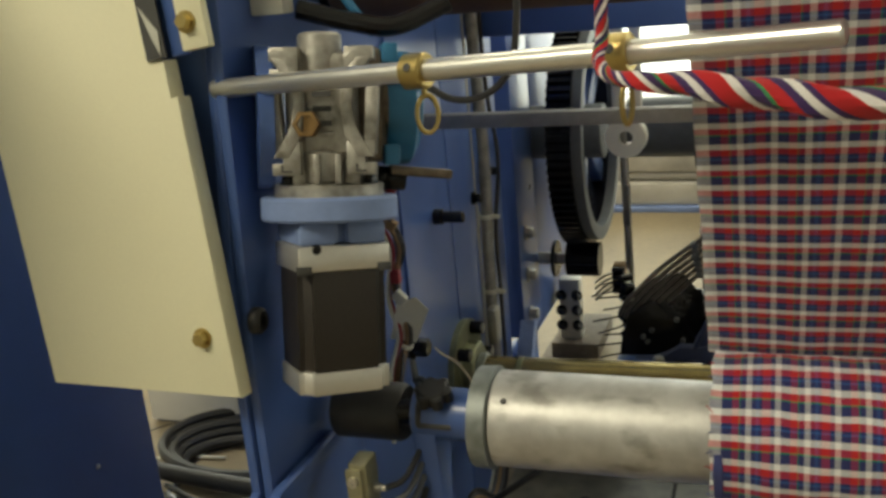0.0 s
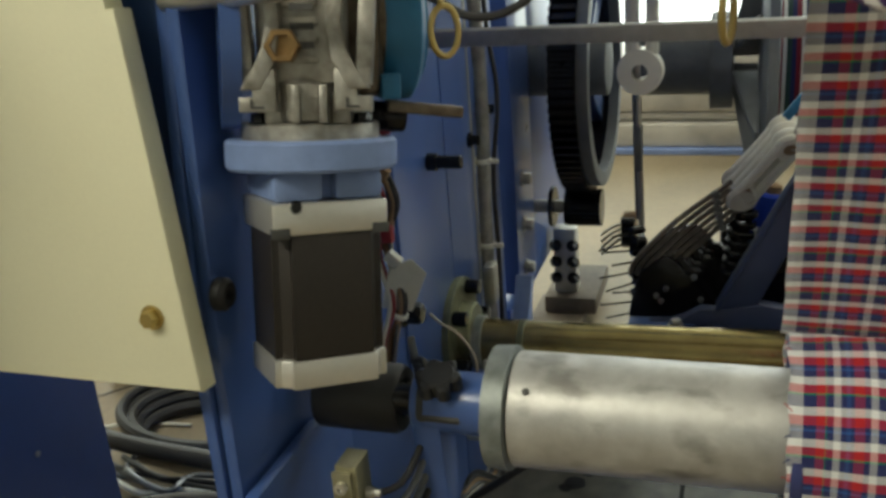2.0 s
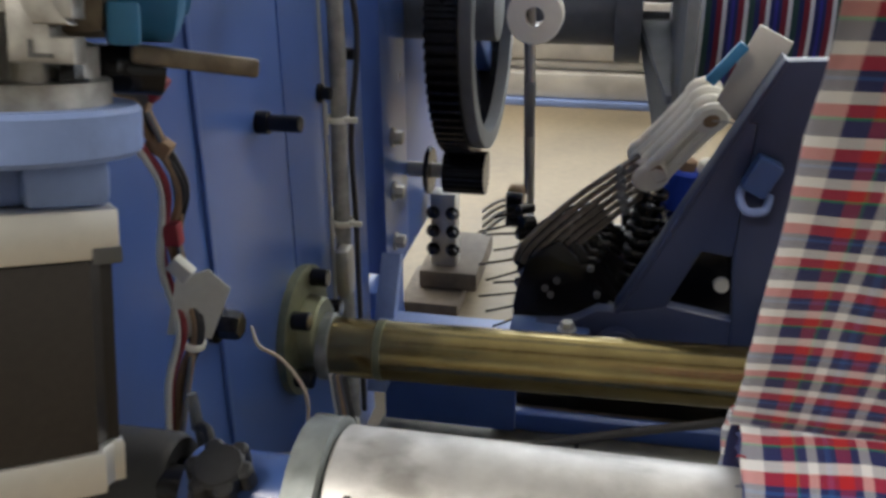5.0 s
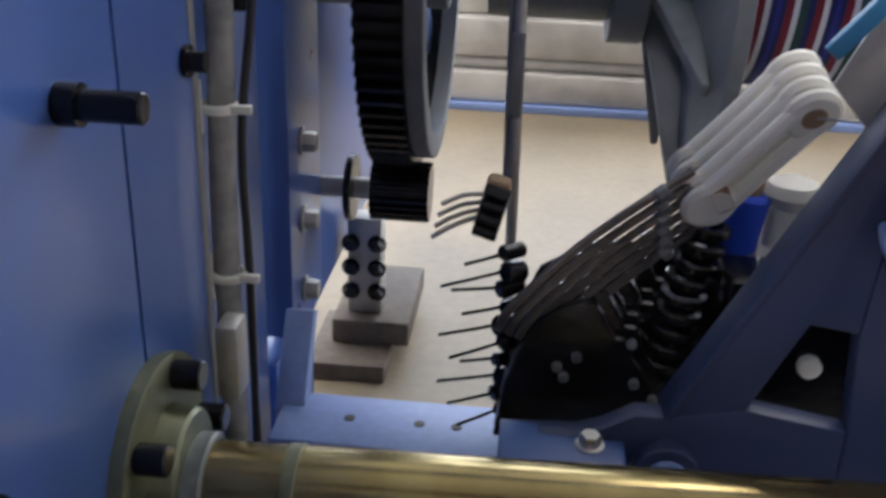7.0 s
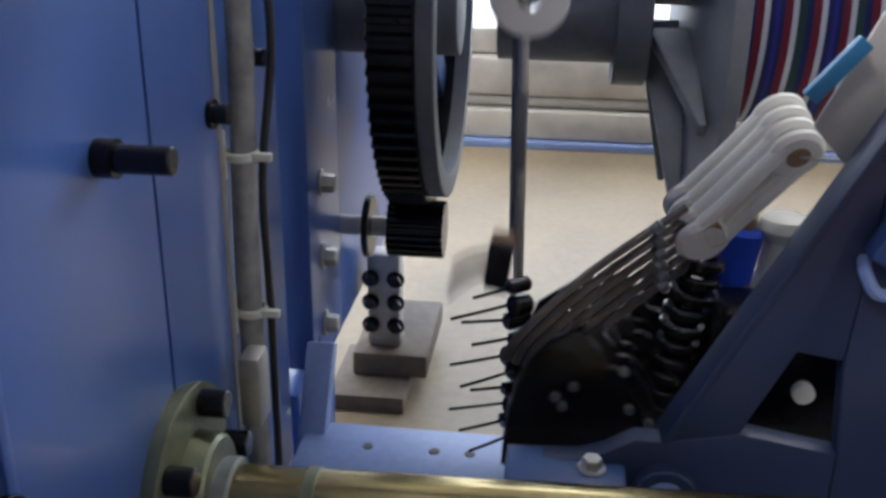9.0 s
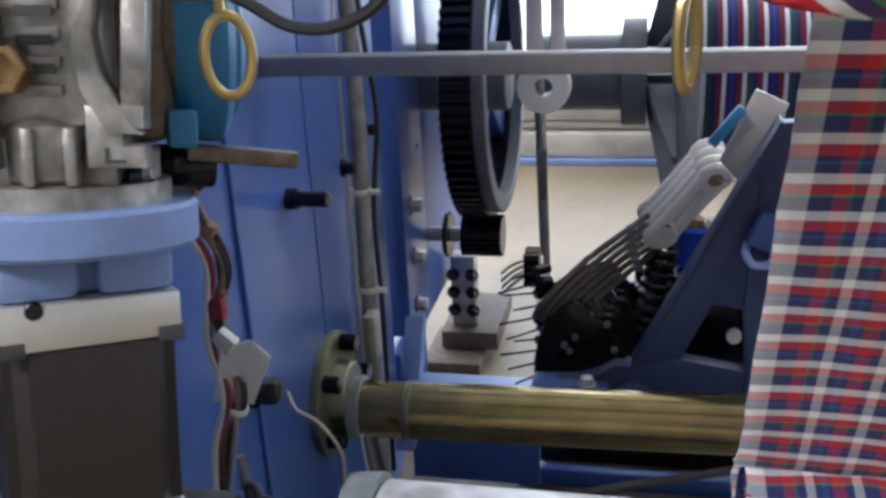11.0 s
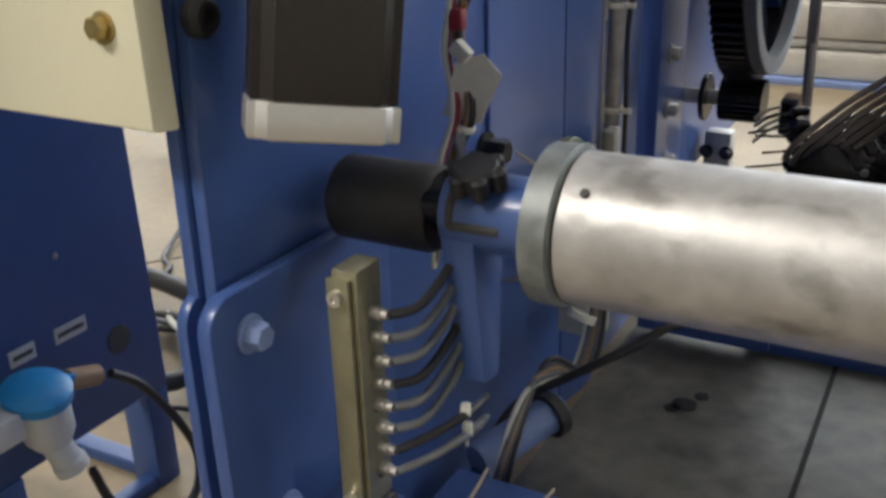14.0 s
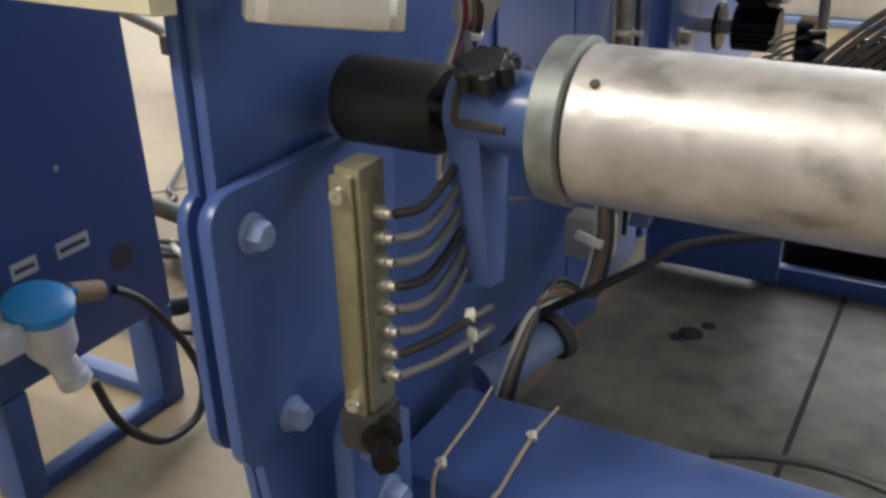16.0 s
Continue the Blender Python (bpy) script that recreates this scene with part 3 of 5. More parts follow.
for k in range(9):
    j1, j2 = 0.006 * math.sin(k * 2.3), 0.006 * math.cos(k * 1.7)
    pts = [(0.055 + j1, 1.0, 0.575 + j2 * 0.4), (0.052 + j2, 1.04 + j1, 0.565), (0.04 + j1, 1.07 + j2, 0.54 + j1), (0.046 + j2, 1.085 + j1, 0.50), (0.036 + j1, 1.09 + j2, 0.455 + j2), (0.045 + j2, 1.085 + j1, 0.41), (0.035 + j1, 1.08 + j2, 0.37), (0.03, 1.06, 0.30)]
    part("wire", hose(pts, 0.0017 + 0.0004 * (k % 3), 7), (CABLE, CARD, TIE, WIRE, CABLE, RED_DARK, WIRE, CABLE, CARD)[k], har)
for k, p in enumerate(((0.05, 1.055, 0.56), (0.06, 1.05, 0.567), (0.042, 1.08, 0.525), (0.04, 1.085, 0.47), (0.045, 1.08, 0.45))):
    part("connector", box(-0.005, 0.005, -0.004, 0.004, -0.007, 0.007, 0.001, m=Matrix.Translation(p) @ Matrix.Rotation(p[2] * 40, 4, "Y")), (CARD, RED_DARK, CARD, RED_DARK, LABEL)[k], har)
tag = bmesh.new()
prism([(-0.016, -0.022), (0.010, -0.024), (0.018, 0.012), (0.004, 0.024), (-0.014, 0.016)], "y", -0.0006, 0.0006, 0, tag, Matrix.Translation((0.05, 1.085, 0.425)) @ Matrix.Rotation(radians(12), 4, "Y") @ Matrix.Rotation(radians(25), 4, "Z"))
part("paper_tag", tag, LABEL, har)
part("tag_tie", ring((0.042, 1.086, 0.395), (0.044, 1.086, 0.4), 0.008, 0.0065, 16), TIE, har)

lw2 = thing("sensor_wire", (0.07, 1.15, 0.33), "thin pale sensor wire curling below the round flange", "wire")
part("wire", hose([(0.03, 1.2, 0.345), (0.057, 1.15, 0.36), (0.07, 1.15, 0.353), (0.082, 1.15, 0.339), (0.089, 1.15, 0.32), (0.085, 1.15, 0.29), (0.06, 1.18, 0.25), (0.012, 1.2, 0.23)], 0.0014, 7), CORD, lw2)
part("bracket_bolt", hexhead((0.0, 1.2, 0.345), (1, 0, 0), 0.011, 0.018), IRON_AND_SHADE, lw2, "black hex bolt")

# ---- silver guide rod with collars ----
gr = thing("guide_rod", (-0.016, 0.875, 0.684), "satin aluminium guide rod fixed to the side frame", "rod")
RA, RB = Vector((-0.014, 0.902, 0.683)), Vector((0.4275, 0.787, 0.7103))
RD = (RB - RA).normalized()
part("rod", cyl(RA, RB, 0.0072, 28, 0.0015), SATIN, gr)
for f_, wide in ((0.418, 0.75), (0.728, 0.3)):
    c = RA.lerp(RB, f_)
    co = part("collar", ring(c - RD * 0.0085, c + RD * 0.0085, 0.0118, 0.0073), BRASS, gr, "knurled brass collar")
    q = Vector((RD.y, -RD.x, 0.35)).normalized()
    part("set_screw", cyl(c + q * 0.0112, c + q * 0.0123, 0.003, 12), INK_AND_HOLES, co)
    t = bmesh.new()
    pts = [c + Vector((0.004, 0, -0.010)), c + Vector((0.004, 0, -0.016))] + [c + Vector((0.005 + 0.0075 * math.sin(radians(a)) * wide, 0.005 * math.sin(radians(a)), -0.0285 + 0.0125 * math.cos(radians(a)))) for a in range(-10, 351, 30)]
    hose(pts, 0.0017, 8, 4, t)
    part("ring_eye", t, BRASS, co)

# ---- roller that takes up the cloth ----
RY, RZ = 0.965, 0.388
cr = thing("take_up_roller", (0.2, RY, RZ - 0.05), "worn bare steel take-up roller on a blue bracket", "roller")
tube = part("tube", ring((0.174, RY, RZ), (0.95, RY, RZ), 0.0405, 0.03, 64), WORN, cr)
fg = part("end_flange", lathe([(0, 0.028), (0.001, 0.043), (0.016, 0.044), (0.017, 0.042)], (0.156, RY, RZ), (1, RY, RZ), 56), CAST, cr, "grey cast end flange")
part("end_hole", cyl((0.187, RY - 0.0285, RZ + 0.0292), (0.187, RY - 0.0293, RZ + 0.03), 0.0026, 10), INK_AND_HOLES, cr)
fork = bmesh.new()
ring((0.100, RY, RZ), (0.157, RY, RZ), 0.0225, 0.012, 40, fork)
part("fork_socket", fork, BLUE, cr, "blue slotted bearing socket")
SR = 0.0206
turn = [radians(-25 + 120 * k / 6) for k in range(7)]
slot = hose([(0.108, RY - SR * math.sin(a), RZ + SR * math.cos(a)) for a in turn] + [(x, RY - SR * math.sin(turn[-1]), RZ + SR * math.cos(turn[-1])) for x in (0.113, 0.124, 0.137)], 0.0034, 8)
part("slot", slot, INK_AND_HOLES, cr)
part("shaft", cyl((0.07, RY + 0.004, RZ - 0.003), (0.112, RY, RZ), 0.0115, 24), IRON_AND_SHADE, cr)
part("bumper", lathe([(0, 0.0245), (0.002, 0.026), (0.062, 0.026), (0.066, 0.0235), (0.066, 0.014), (0.056, 0.013)], (0.018, RY + 0.014, RZ - 0.009), (1, RY + 0.014, RZ - 0.009), 48), RUBBER, cr, "black rubber cylinder")
arm = part("support_arm", prism([(RY - 0.008, 0.284), (RY + 0.012, 0.28), (RY + 0.02, 0.39), (RY - 0.02, 0.38)], "x", 0.1005, 0.121), BLUE, cr, "blue support arm")
KW = Vector((0.001, -0.014, 0.042)).normalized()
K0 = Vector((0.122, RY - 0.01, RZ + 0.008))
skn = part("star_knob", lathe([(0, 0.006), (0.012, 0.006), (0.013, 0.011), (0.024, 0.0125), (0.026, 0.011)], K0, K0 + KW, 24), RUBBER, cr, "black plastic star knob")
for k in range(6):
    a = radians(60 * k)
    c = K0 + KW * 0.016 + 0.012 * (math.cos(a) * Vector((1, 0, 0)) + math.sin(a) * KW.cross(Vector((1, 0, 0))))
    part("lobe", cyl(c - KW * 0.004, c + KW * 0.009, 0.0048, 12, 0.0015), RUBBER, skn)

# ---- cloth ----
def cloth(name, rows, x0, x1, nx, label, ripple=0.0015, beat=0.034, parent=None):
    """A woven sheet through (y, z) rows, with UV by true length: one repeat is 40 mm wide."""
    bm = bmesh.new()
    uv = bm.loops.layers.uv.new("UVMap")
    path = smooth_path([(0, y, z) for y, z in rows], 6)
    ln, grid = 0.0, []
    for i, p in enumerate(path):
        if i:
            ln += (p - path[i - 1]).length
        row = []
        for k in range(nx + 1):
            x = x0 + (x1 - x0) * k / nx
            w = ripple * (noise.noise(Vector((x * 18, ln * 14, 3))) + 0.6 * noise.noise(Vector((x * 50, ln * 30, 7))))
            edge = 0.0015 * noise.noise(Vector((ln * 60, 1, 2))) if k == 0 else 0
            d = x - x0
            u = 0.085 * d / 0.0085 if d < 0.0085 else 0.09 + (d - 0.0085) / 0.040
            row.append((bm.verts.new((x + edge, p.y + w, p.z + w * 0.4)), u, ln / beat))
        grid.append(row)
    for r0, r1 in zip(grid, grid[1:]):
        for k in range(nx):
            q = (r0[k], r0[k + 1], r1[k + 1], r1[k])
            fc = bm.faces.new([v[0] for v in q])
            for lp, v in zip(fc.loops, q):
                lp[uv].uv = (v[1], v[2])
    ob = part(name, bm, PLAID, parent) if parent else single(name, bm, PLAID, label, "cloth")
    md = ob.modifiers.new("thick", "SOLIDIFY")
    md.thickness, md.offset = 0.0012, 0
    return ob


cloth("hanging_cloth", [(0.715, 0.92), (0.782, 0.80), (0.866, 0.65), (0.926, 0.535), (0.952, 0.485), (0.968, 0.458), (0.985, 0.45)], 0.346, 0.95, 110, "red, navy and white plaid cloth hanging down to the roller")
roll_rows = [(RY + 0.06 * math.sin(radians(a)), RZ + 0.005 + 0.063 * math.cos(radians(a))) for a in range(40, -330, -15)]
crl = thing("cloth_roll", (0.5, RY, RZ - 0.06), "red, navy and white plaid cloth wound on the roller", "cloth roll")
cloth("outer_layer", roll_rows, 0.35, 0.95, 110, "", 0.003, 0.038, crl)
for k in range(9):
    part("wound_layer", ring((0.3535 + 0.0015 * math.sin(k * 2.1), RY, RZ + 0.003), (0.36, RY, RZ + 0.003), 0.0435 + 0.0021 * k, 0.0422 + 0.0021 * k, 48), RED_YARN if k % 3 == 1 else NAVY_YARN, crl)

for k in range(16):
    a = radians(-80 + 13 * k)
    p = Vector((0.352, RY - 0.062 * math.cos(a), RZ + 0.005 + 0.062 * math.sin(a)))
    q = Vector((-0.002 - 0.003 * abs(math.sin(k * 1.9)), -0.003 * math.cos(k), 0.004 * math.sin(k * 2.3)))
    part("loose_thread", hose([p, p + 0.6 * q + Vector((0, 0, 0.001)), p + q], 0.0004, 5, 3), RED_YARN if k % 3 == 0 else NAVY_YARN, crl)

# twisted selvedge over the collar
tw = bmesh.new()
uvl = tw.loops.layers.uv.new("UVMap")
pts = smooth_path([(0.312, 0.80, 0.79), (0.306, 0.79, 0.745), (0.303, 0.795, 0.715), (0.304, 0.783, 0.700), (0.318, 0.772, 0.694), (0.345, 0.765, 0.692), (0.385, 0.76, 0.686), (0.43, 0.757, 0.680), (0.5, 0.755, 0.677)], 14)
prev = None
for i, p in enumerate(pts):
    d = (pts[min(i + 1, len(pts) - 1)] - pts[max(i - 1, 0)]).normalized()
    s = d.cross(Vector((0, 1, 0))).normalized()
    u = s.cross(d)
    rr = 0.0036 + 0.0042 * min(1, max(0, (p.x - 0.31) / 0.06))
    cur = []
    for k in range(17):
        a = 2 * math.pi * k / 16
        r = rr * (1 + 0.16 * math.cos(3 * a + i * 0.42))
        cur.append((tw.verts.new(p + r * (math.cos(a) * s + math.sin(a) * u)), k / 16 * 1.0 + i * 0.055))
    if prev:
        for k in range(16):
            q = (prev[k], prev[k + 1], cur[k + 1], cur[k])
            fc = tw.faces.new([v[0] for v in q])
            for lp, v in zip(fc.loops, q):
                lp[uvl].uv = (v[1], 0.1)
    prev = cur
single("twisted_selvedge", tw, SELVEDGE, "twisted red, white, navy and green selvedge strip over the guide rod", "cloth strip")

# breast roller and cross beam above
br = thing("breast_roller", (0.5, 1.1, 0.715), "dark brown rubber-covered breast roller", "roller")
part("cover", cyl((0.012, 1.1, 0.765), (0.95, 1.1, 0.765), 0.05, 48, 0.004), BROWN, br)
part("end_disc", cyl((0.0005, 1.1, 0.765), (0.0118, 1.1, 0.765), 0.044, 40, 0.002), IRON_AND_SHADE, br)
single("upper_cross_beam", box(0.0, 1.2, 1.5, 1.56, 0.66, 0.76, 0.004), BLUE, "blue enamelled upper cross beam of the loom", "beam")

# ---- oiled tube ----
otb = thing("oiled_tube", (0.5, 1.38, 0.22), "oily brown steel tube set in a round flange", "tube")
part("tube", cyl((0.022, 1.372, 0.231), (1.0, 1.40, 0.237), 0.028, 48, 0.001), OILED, otb)
part("weld_band", ring((0.075, 1.3738, 0.2314), (0.084, 1.374, 0.2315), 0.0287, 0.0279, 40), FLANGE, otb)
part("tube_collar", ring((0.022, 1.372, 0.231), (0.034, 1.3724, 0.2311), 0.032, 0.0281, 40), CAST, otb)

# ---- conduit on the frame ----
cd = thing("hose_conduit", (0.02, 1.5, 0.05), "grey hose bundle tied along the blue frame", "conduit")
part("conduit", hose([(0.03, 1.50, 0.08), (0.031, 1.497, 0.2), (0.03, 1.50, 0.35), (0.033, 1.503, 0.5), (0.03, 1.50, 0.7), (0.03, 1.50, 0.95)], 0.0085, 12, 8, wobble=0.1), HOSE, cd)
part("black_cable", hose([(0.04, 1.51, 0.08), (0.043, 1.504, 0.3), (0.041, 1.508, 0.4), (0.05, 1.512, 0.5), (0.041, 1.507, 0.62), (0.04, 1.502, 0.95)], 0.0028, 8), CABLE, cd)
part("backing_strip", box(0.005, 0.026, 1.474, 1.482, 0.1, 0.95, 0.001), STEEL_DULL, cd)
for z, lab in ((0.312, 0), (0.42, 1)):
    part("cable_tie", ring((0.031, 1.499, z - 0.003), (0.031, 1.499, z + 0.003), 0.0115, 0.009, 20), TIE, cd)
    part("tie_tail", box(0.038, 0.052, 1.492, 1.497, z - 0.002, z + 0.003, 0.0005), TIE, cd)
    part("tie_mount", box(0.015, 0.024, 1.482, 1.492, z - 0.014, z + 0.018, 0.001), LABEL, cd)
for y, z in ((1.462, 0.455), (1.535, 0.475)):
    part("clip_screw", lathe([(0, 0.009), (0.007, 0.009), (0.0071, 0.006), (0.016, 0.006)], (0.022, y, z), (1, y, z), 12), IRON_AND_SHADE, cd)

shift(cd, -0.017, -0.021, 0.002)

# ---- gear train ----
GY, GZ, GR = 1.79, 0.497, 0.19
gw = thing("spur_gear", (0.09, GY, GZ - GR), "large black toothed gear wheel with an open rim", "gear")
teeth = bmesh.new()
n_t = 84
prof = []
for k in range(n_t):
    for da, rr in ((-0.30, GR - 0.007), (-0.16, GR), (0.16, GR), (0.30, GR - 0.007)):
        a = 2 * math.pi * (k + da) / n_t
        prof.append((GY + rr * math.cos(a), GZ + rr * math.sin(a)))
inner = [(GY + (GR - 0.022) * math.cos(2 * math.pi * k / len(prof)), GZ + (GR - 0.022) * math.sin(2 * math.pi * k / len(prof))) for k in range(len(prof))]
vo = [[teeth.verts.new((x, *p)) for p in prof] for x in (0.092, 0.13)]
vi = [[teeth.verts.new((x, *p)) for p in inner] for x in (0.092, 0.13)]
for k in range(len(prof)):
    j = (k + 1) % len(prof)
    teeth.faces.new((vo[0][k], vo[0][j], vo[1][j], vo[1][k]))
    teeth.faces.new((vi[0][k], vi[1][k], vi[1][j], vi[0][j]))
    for s in (0, 1):
        teeth.faces.new((vo[s][k], vi[s][k], vi[s][j], vo[s][j]))
part("toothed_rim", teeth, IRON_AND_SHADE, gw)
part("rim_ring", ring((0.13, GY, GZ), (0.146, GY, GZ), GR - 0.008, GR - 0.03, 80), GREY, gw, "dark grey rim ring")
part("hub", cyl((0.01, GY, GZ), (0.15, GY, GZ), 0.045, 32), GREY, gw)
for k in range(5):
    a = 2 * math.pi * k / 5 + 0.3
    part("spoke", box(0.1, 0.12, -0.02, 0.02, 0.04, GR - 0.02, 0.004, m=Matrix.Translation((0, GY, GZ)) @ Matrix.Rotation(a, 4, "X")), BLUE_DARK_SHADE, gw)
shift(gw, -0.035, 0.06, -0.03)
pn = thing("pinion", (0.09, 1.72, 0.26), "small dark pinion on a shaft below the gear wheel", "gear")
pb = bmesh.new()
n_t, prof = 22, []
for k in range(n_t):
    for da, rr in ((-0.3, 0.025), (-0.14, 0.029), (0.14, 0.029), (0.3, 0.025)):
        a = 2 * math.pi * (k + da) / n_t
        prof.append((1.72 + rr * math.cos(a), 0.293 + rr * math.sin(a)))
prism(prof, "x", 0.094, 0.15, 0, pb)
part("teeth", pb, IRON_AND_SHADE, pn)
part("shaft", cyl((0.02, 1.72, 0.293), (0.1, 1.72, 0.293), 0.010, 20), STEEL_DULL, pn)
part("washer", cyl((0.07, 1.72, 0.293), (0.077, 1.72, 0.293), 0.032, 24), IRON_AND_SHADE, pn)
shift(pn, -0.043, 0.088, -0.038)
pm = thing("floor_bracket", (0.08, 2.0, 0.0), "dark steel foot block bolted to the floor under the gears", "bracket")
part("base", box(0.01, 0.1, 1.95, 2.08, 0, 0.02, 0.002), SOAKED, pm, "oil-soaked timber pad")
part("riser", box(0.03, 0.12, 2.0, 2.16, 0.02, 0.05, 0.003), SOAKED, pm)
part("clamp", box(0.045, 0.085, 2.02, 2.05, 0.05, 0.17, 0.004), STEEL_DULL, pm)
for y, z in ((2.018, 0.08), (2.018, 0.11), (2.018, 0.14)):
    for x in (0.05, 0.08):
        part("nut", hexhead((x, y, z), (0, -1, 0), 0.008, 0.008), IRON_AND_SHADE, pm)

shift(pm, -0.045, -0.08, 0)

# ---- warp beam ----
WY, WZ = 1.885, 0.464
wb = thing("warp_beam", (0.5, WY, WZ - 0.2), "warp beam wound with striped yarn between grey cast flanges", "warp beam")
part("axle", cyl((0.15, WY, WZ), (0.275, WY, WZ), 0.05, 48), GREY, wb)
part("collar", cyl((0.262, WY, WZ), (0.294, WY, WZ), 0.071, 48), GREY, wb)
fgb = part("flange", lathe([(0, 0.05), (0.006, 0.19), (0.012, 0.212), (0.024, 0.212), (0.026, 0.206)], (0.329, WY, WZ), (1, WY, WZ), 72), GREY, wb, "grey cast beam flange")
for k in range(8):
    a = 2 * math.pi * k / 8 + 0.35
    part("web", prism([(0.292, 0.04), (0.333, 0.04), (0.333, 0.2), (0.326, 0.2)], "y", -0.006, 0.006, 0.002, m=Matrix.Translation((0, WY, WZ)) @ Matrix.Rotation(a, 4, "X")), GREY, wb)
drum = bmesh.new()
uvd = drum.loops.layers.uv.new("UVMap")
seg = 64
for i in range(60):
    x0, x1 = 0.355 + 0.01 * i, 0.355 + 0.01 * (i + 1)
    for k in range(seg):
        a0, a1 = 2 * math.pi * k / seg, 2 * math.pi * (k + 1) / seg
        vs = [drum.verts.new((x, WY + 0.102 * math.cos(a), WZ + 0.102 * math.sin(a))) for x, a in ((x0, a0), (x1, a0), (x1, a1), (x0, a1))]
        fc = drum.faces.new(vs)
        for lp, (x, a) in zip(fc.loops, ((x0, a0), (x1, a0), (x1, a1), (x0, a1))):
            lp[uvd].uv = (x / 0.048, a)
bmesh.ops.remove_doubles(drum, verts=drum.verts, dist=1e-5)
part("yarn_layer", drum, WARP, wb, "white, navy, red and green striped yarn")

# ---- nylon guide, spring fingers and the selector below ----
ng = thing("nylon_guide", (0.30, 1.5, 0.36), "ribbed white nylon guide block on a blue bracket", "guide")
A, B = Vector((0.315, 1.545, 0.357)), Vector((0.366, 1.535, 0.424))
side_v = Vector((-0.18, 0.9, 0.42)).normalized()
for k in range(4):
    o = side_v * (0.0128 * k)
    bm = bmesh.new()
    for p in (A, B):
        cyl(p + o - side_v * 0.0048, p + o + side_v * 0.0048, 0.0185, 28, 0.004, bm)
    d = (B - A).normalized()
    q = d.cross(side_v)
    for s in (-1, 1):
        hose([A + o + q * s * 0.011, (A + B) / 2 + o + q * s * 0.010, B + o + q * s * 0.011], 0.0055, 10, 4, bm)
    part("nylon_link", bm, WHITE_PL, ng)
part("pin_hole", cyl(B - side_v * 0.0052, B - side_v * 0.0044, 0.008, 20), CARD, ng)
part("slot_hole", box(-0.006, 0.006, -0.0052, -0.0045, -0.01, 0.01, 0.002, m=Matrix.Translation(A + (B - A) * 0.12) @ side_v.to_track_quat("Y", "Z").to_matrix().to_4x4() @ Matrix.Rotation(radians(-30), 4, "Y")), CARD, ng)
part("pin_wire", hose([B - side_v * 0.004, B + Vector((0.03, -0.02, 0.002)), B + Vector((0.06, -0.03, 0.004))], 0.0009, 6, 4), STEEL_DULL, ng)

sf = thing("spring_fingers", (0.2, 1.6, 0.24), "fan of grey flat spring fingers", "spring")
for k in range(6):
    a0, a1 = Vector((0.196 + 0.007 * k, 1.524 + 0.004 * k, 0.288 - 0.005 * k)), Vector((0.303 + 0.0035 * k, 1.55, 0.378 - 0.006 * k))
    mid = a0.lerp(a1, 0.45) + Vector((-0.003, 0, 0.004 - 0.001 * k))
    part("finger", hose([a0 + Vector((-0.012, 0, -0.022)), a0, mid, a1], 0.0034, 6, 6), FINGER, sf)
    part("finger_clip", cyl(a0.lerp(a1, 0.80 - 0.03 * k), a0.lerp(a1, 0.86 - 0.03 * k), 0.006, 8), GREY, sf)

sel = thing("selector_levers", (0.22, 1.6, 0.14), "oily black stacked selector levers", "lever")
for k in range(6):
    y, dx, dz = 1.527 + 0.013 * k, 0.0055 * k + 0.003 * math.sin(2.7 * k), 0.004 * k
    step = [(0.246 + dx, 0.271 + dz), (0.252 + dx, 0.262 + dz), (0.259 + dx, 0.262 + dz), (0.264 + dx, 0.251 + dz), (0.277 + dx, 0.236 + dz), (0.288 + dx, 0.216 + dz), (0.292 + dx, 0.19)]
    part("lever", prism([(0.2925 + dx, 0.168), (0.182, 0.168), (0.182, 0.212)] + [(0.187, 0.24), (0.197, 0.265 + 0.5 * dz), (0.211 + 0.5 * dx, 0.279 + dz), (0.226 + dx, 0.2865 + dz), (0.235 + dx, 0.284 + dz)] + step, "y", y, y + 0.0095, 0.003), IRON_AND_SHADE, sel)
    part("lever_pin", cyl((0.262 + dx, y - 0.002, 0.256 + dz), (0.262 + dx, y + 0.011, 0.256 + dz), 0.0035, 12), IRON_AND_SHADE, sel)
for k, (rx, rz) in enumerate(((0.216, 0.235), (0.228, 0.245), (0.222, 0.228), (0.27, 0.232), (0.285, 0.222), (0.262, 0.262))):
    p = Vector((rx, 1.5265, rz))
    part("rivet", cyl(p, p - Vector((0, 0.006, 0)), 0.0036, 10), GREY, sel)
cs = thing("coil_spring", (0.312, 1.56, 0.205), "black coil spring behind the selector levers", "spring")
for k in range(10):
    c = Vector((0.312 + 0.002 * k, 1.56, 0.215 + 0.013 * k))
    part("turn", ring(c, c + Vector((0.001, 0, 0.007)), 0.017, 0.011, 18), IRON_AND_SHADE, cs)
shift(cs, -0.012, 0, 0)
rk = thing("needle_rake", (0.16, 1.6, 0.15), "cluster of thin dark needles on the lever edge", "needles")
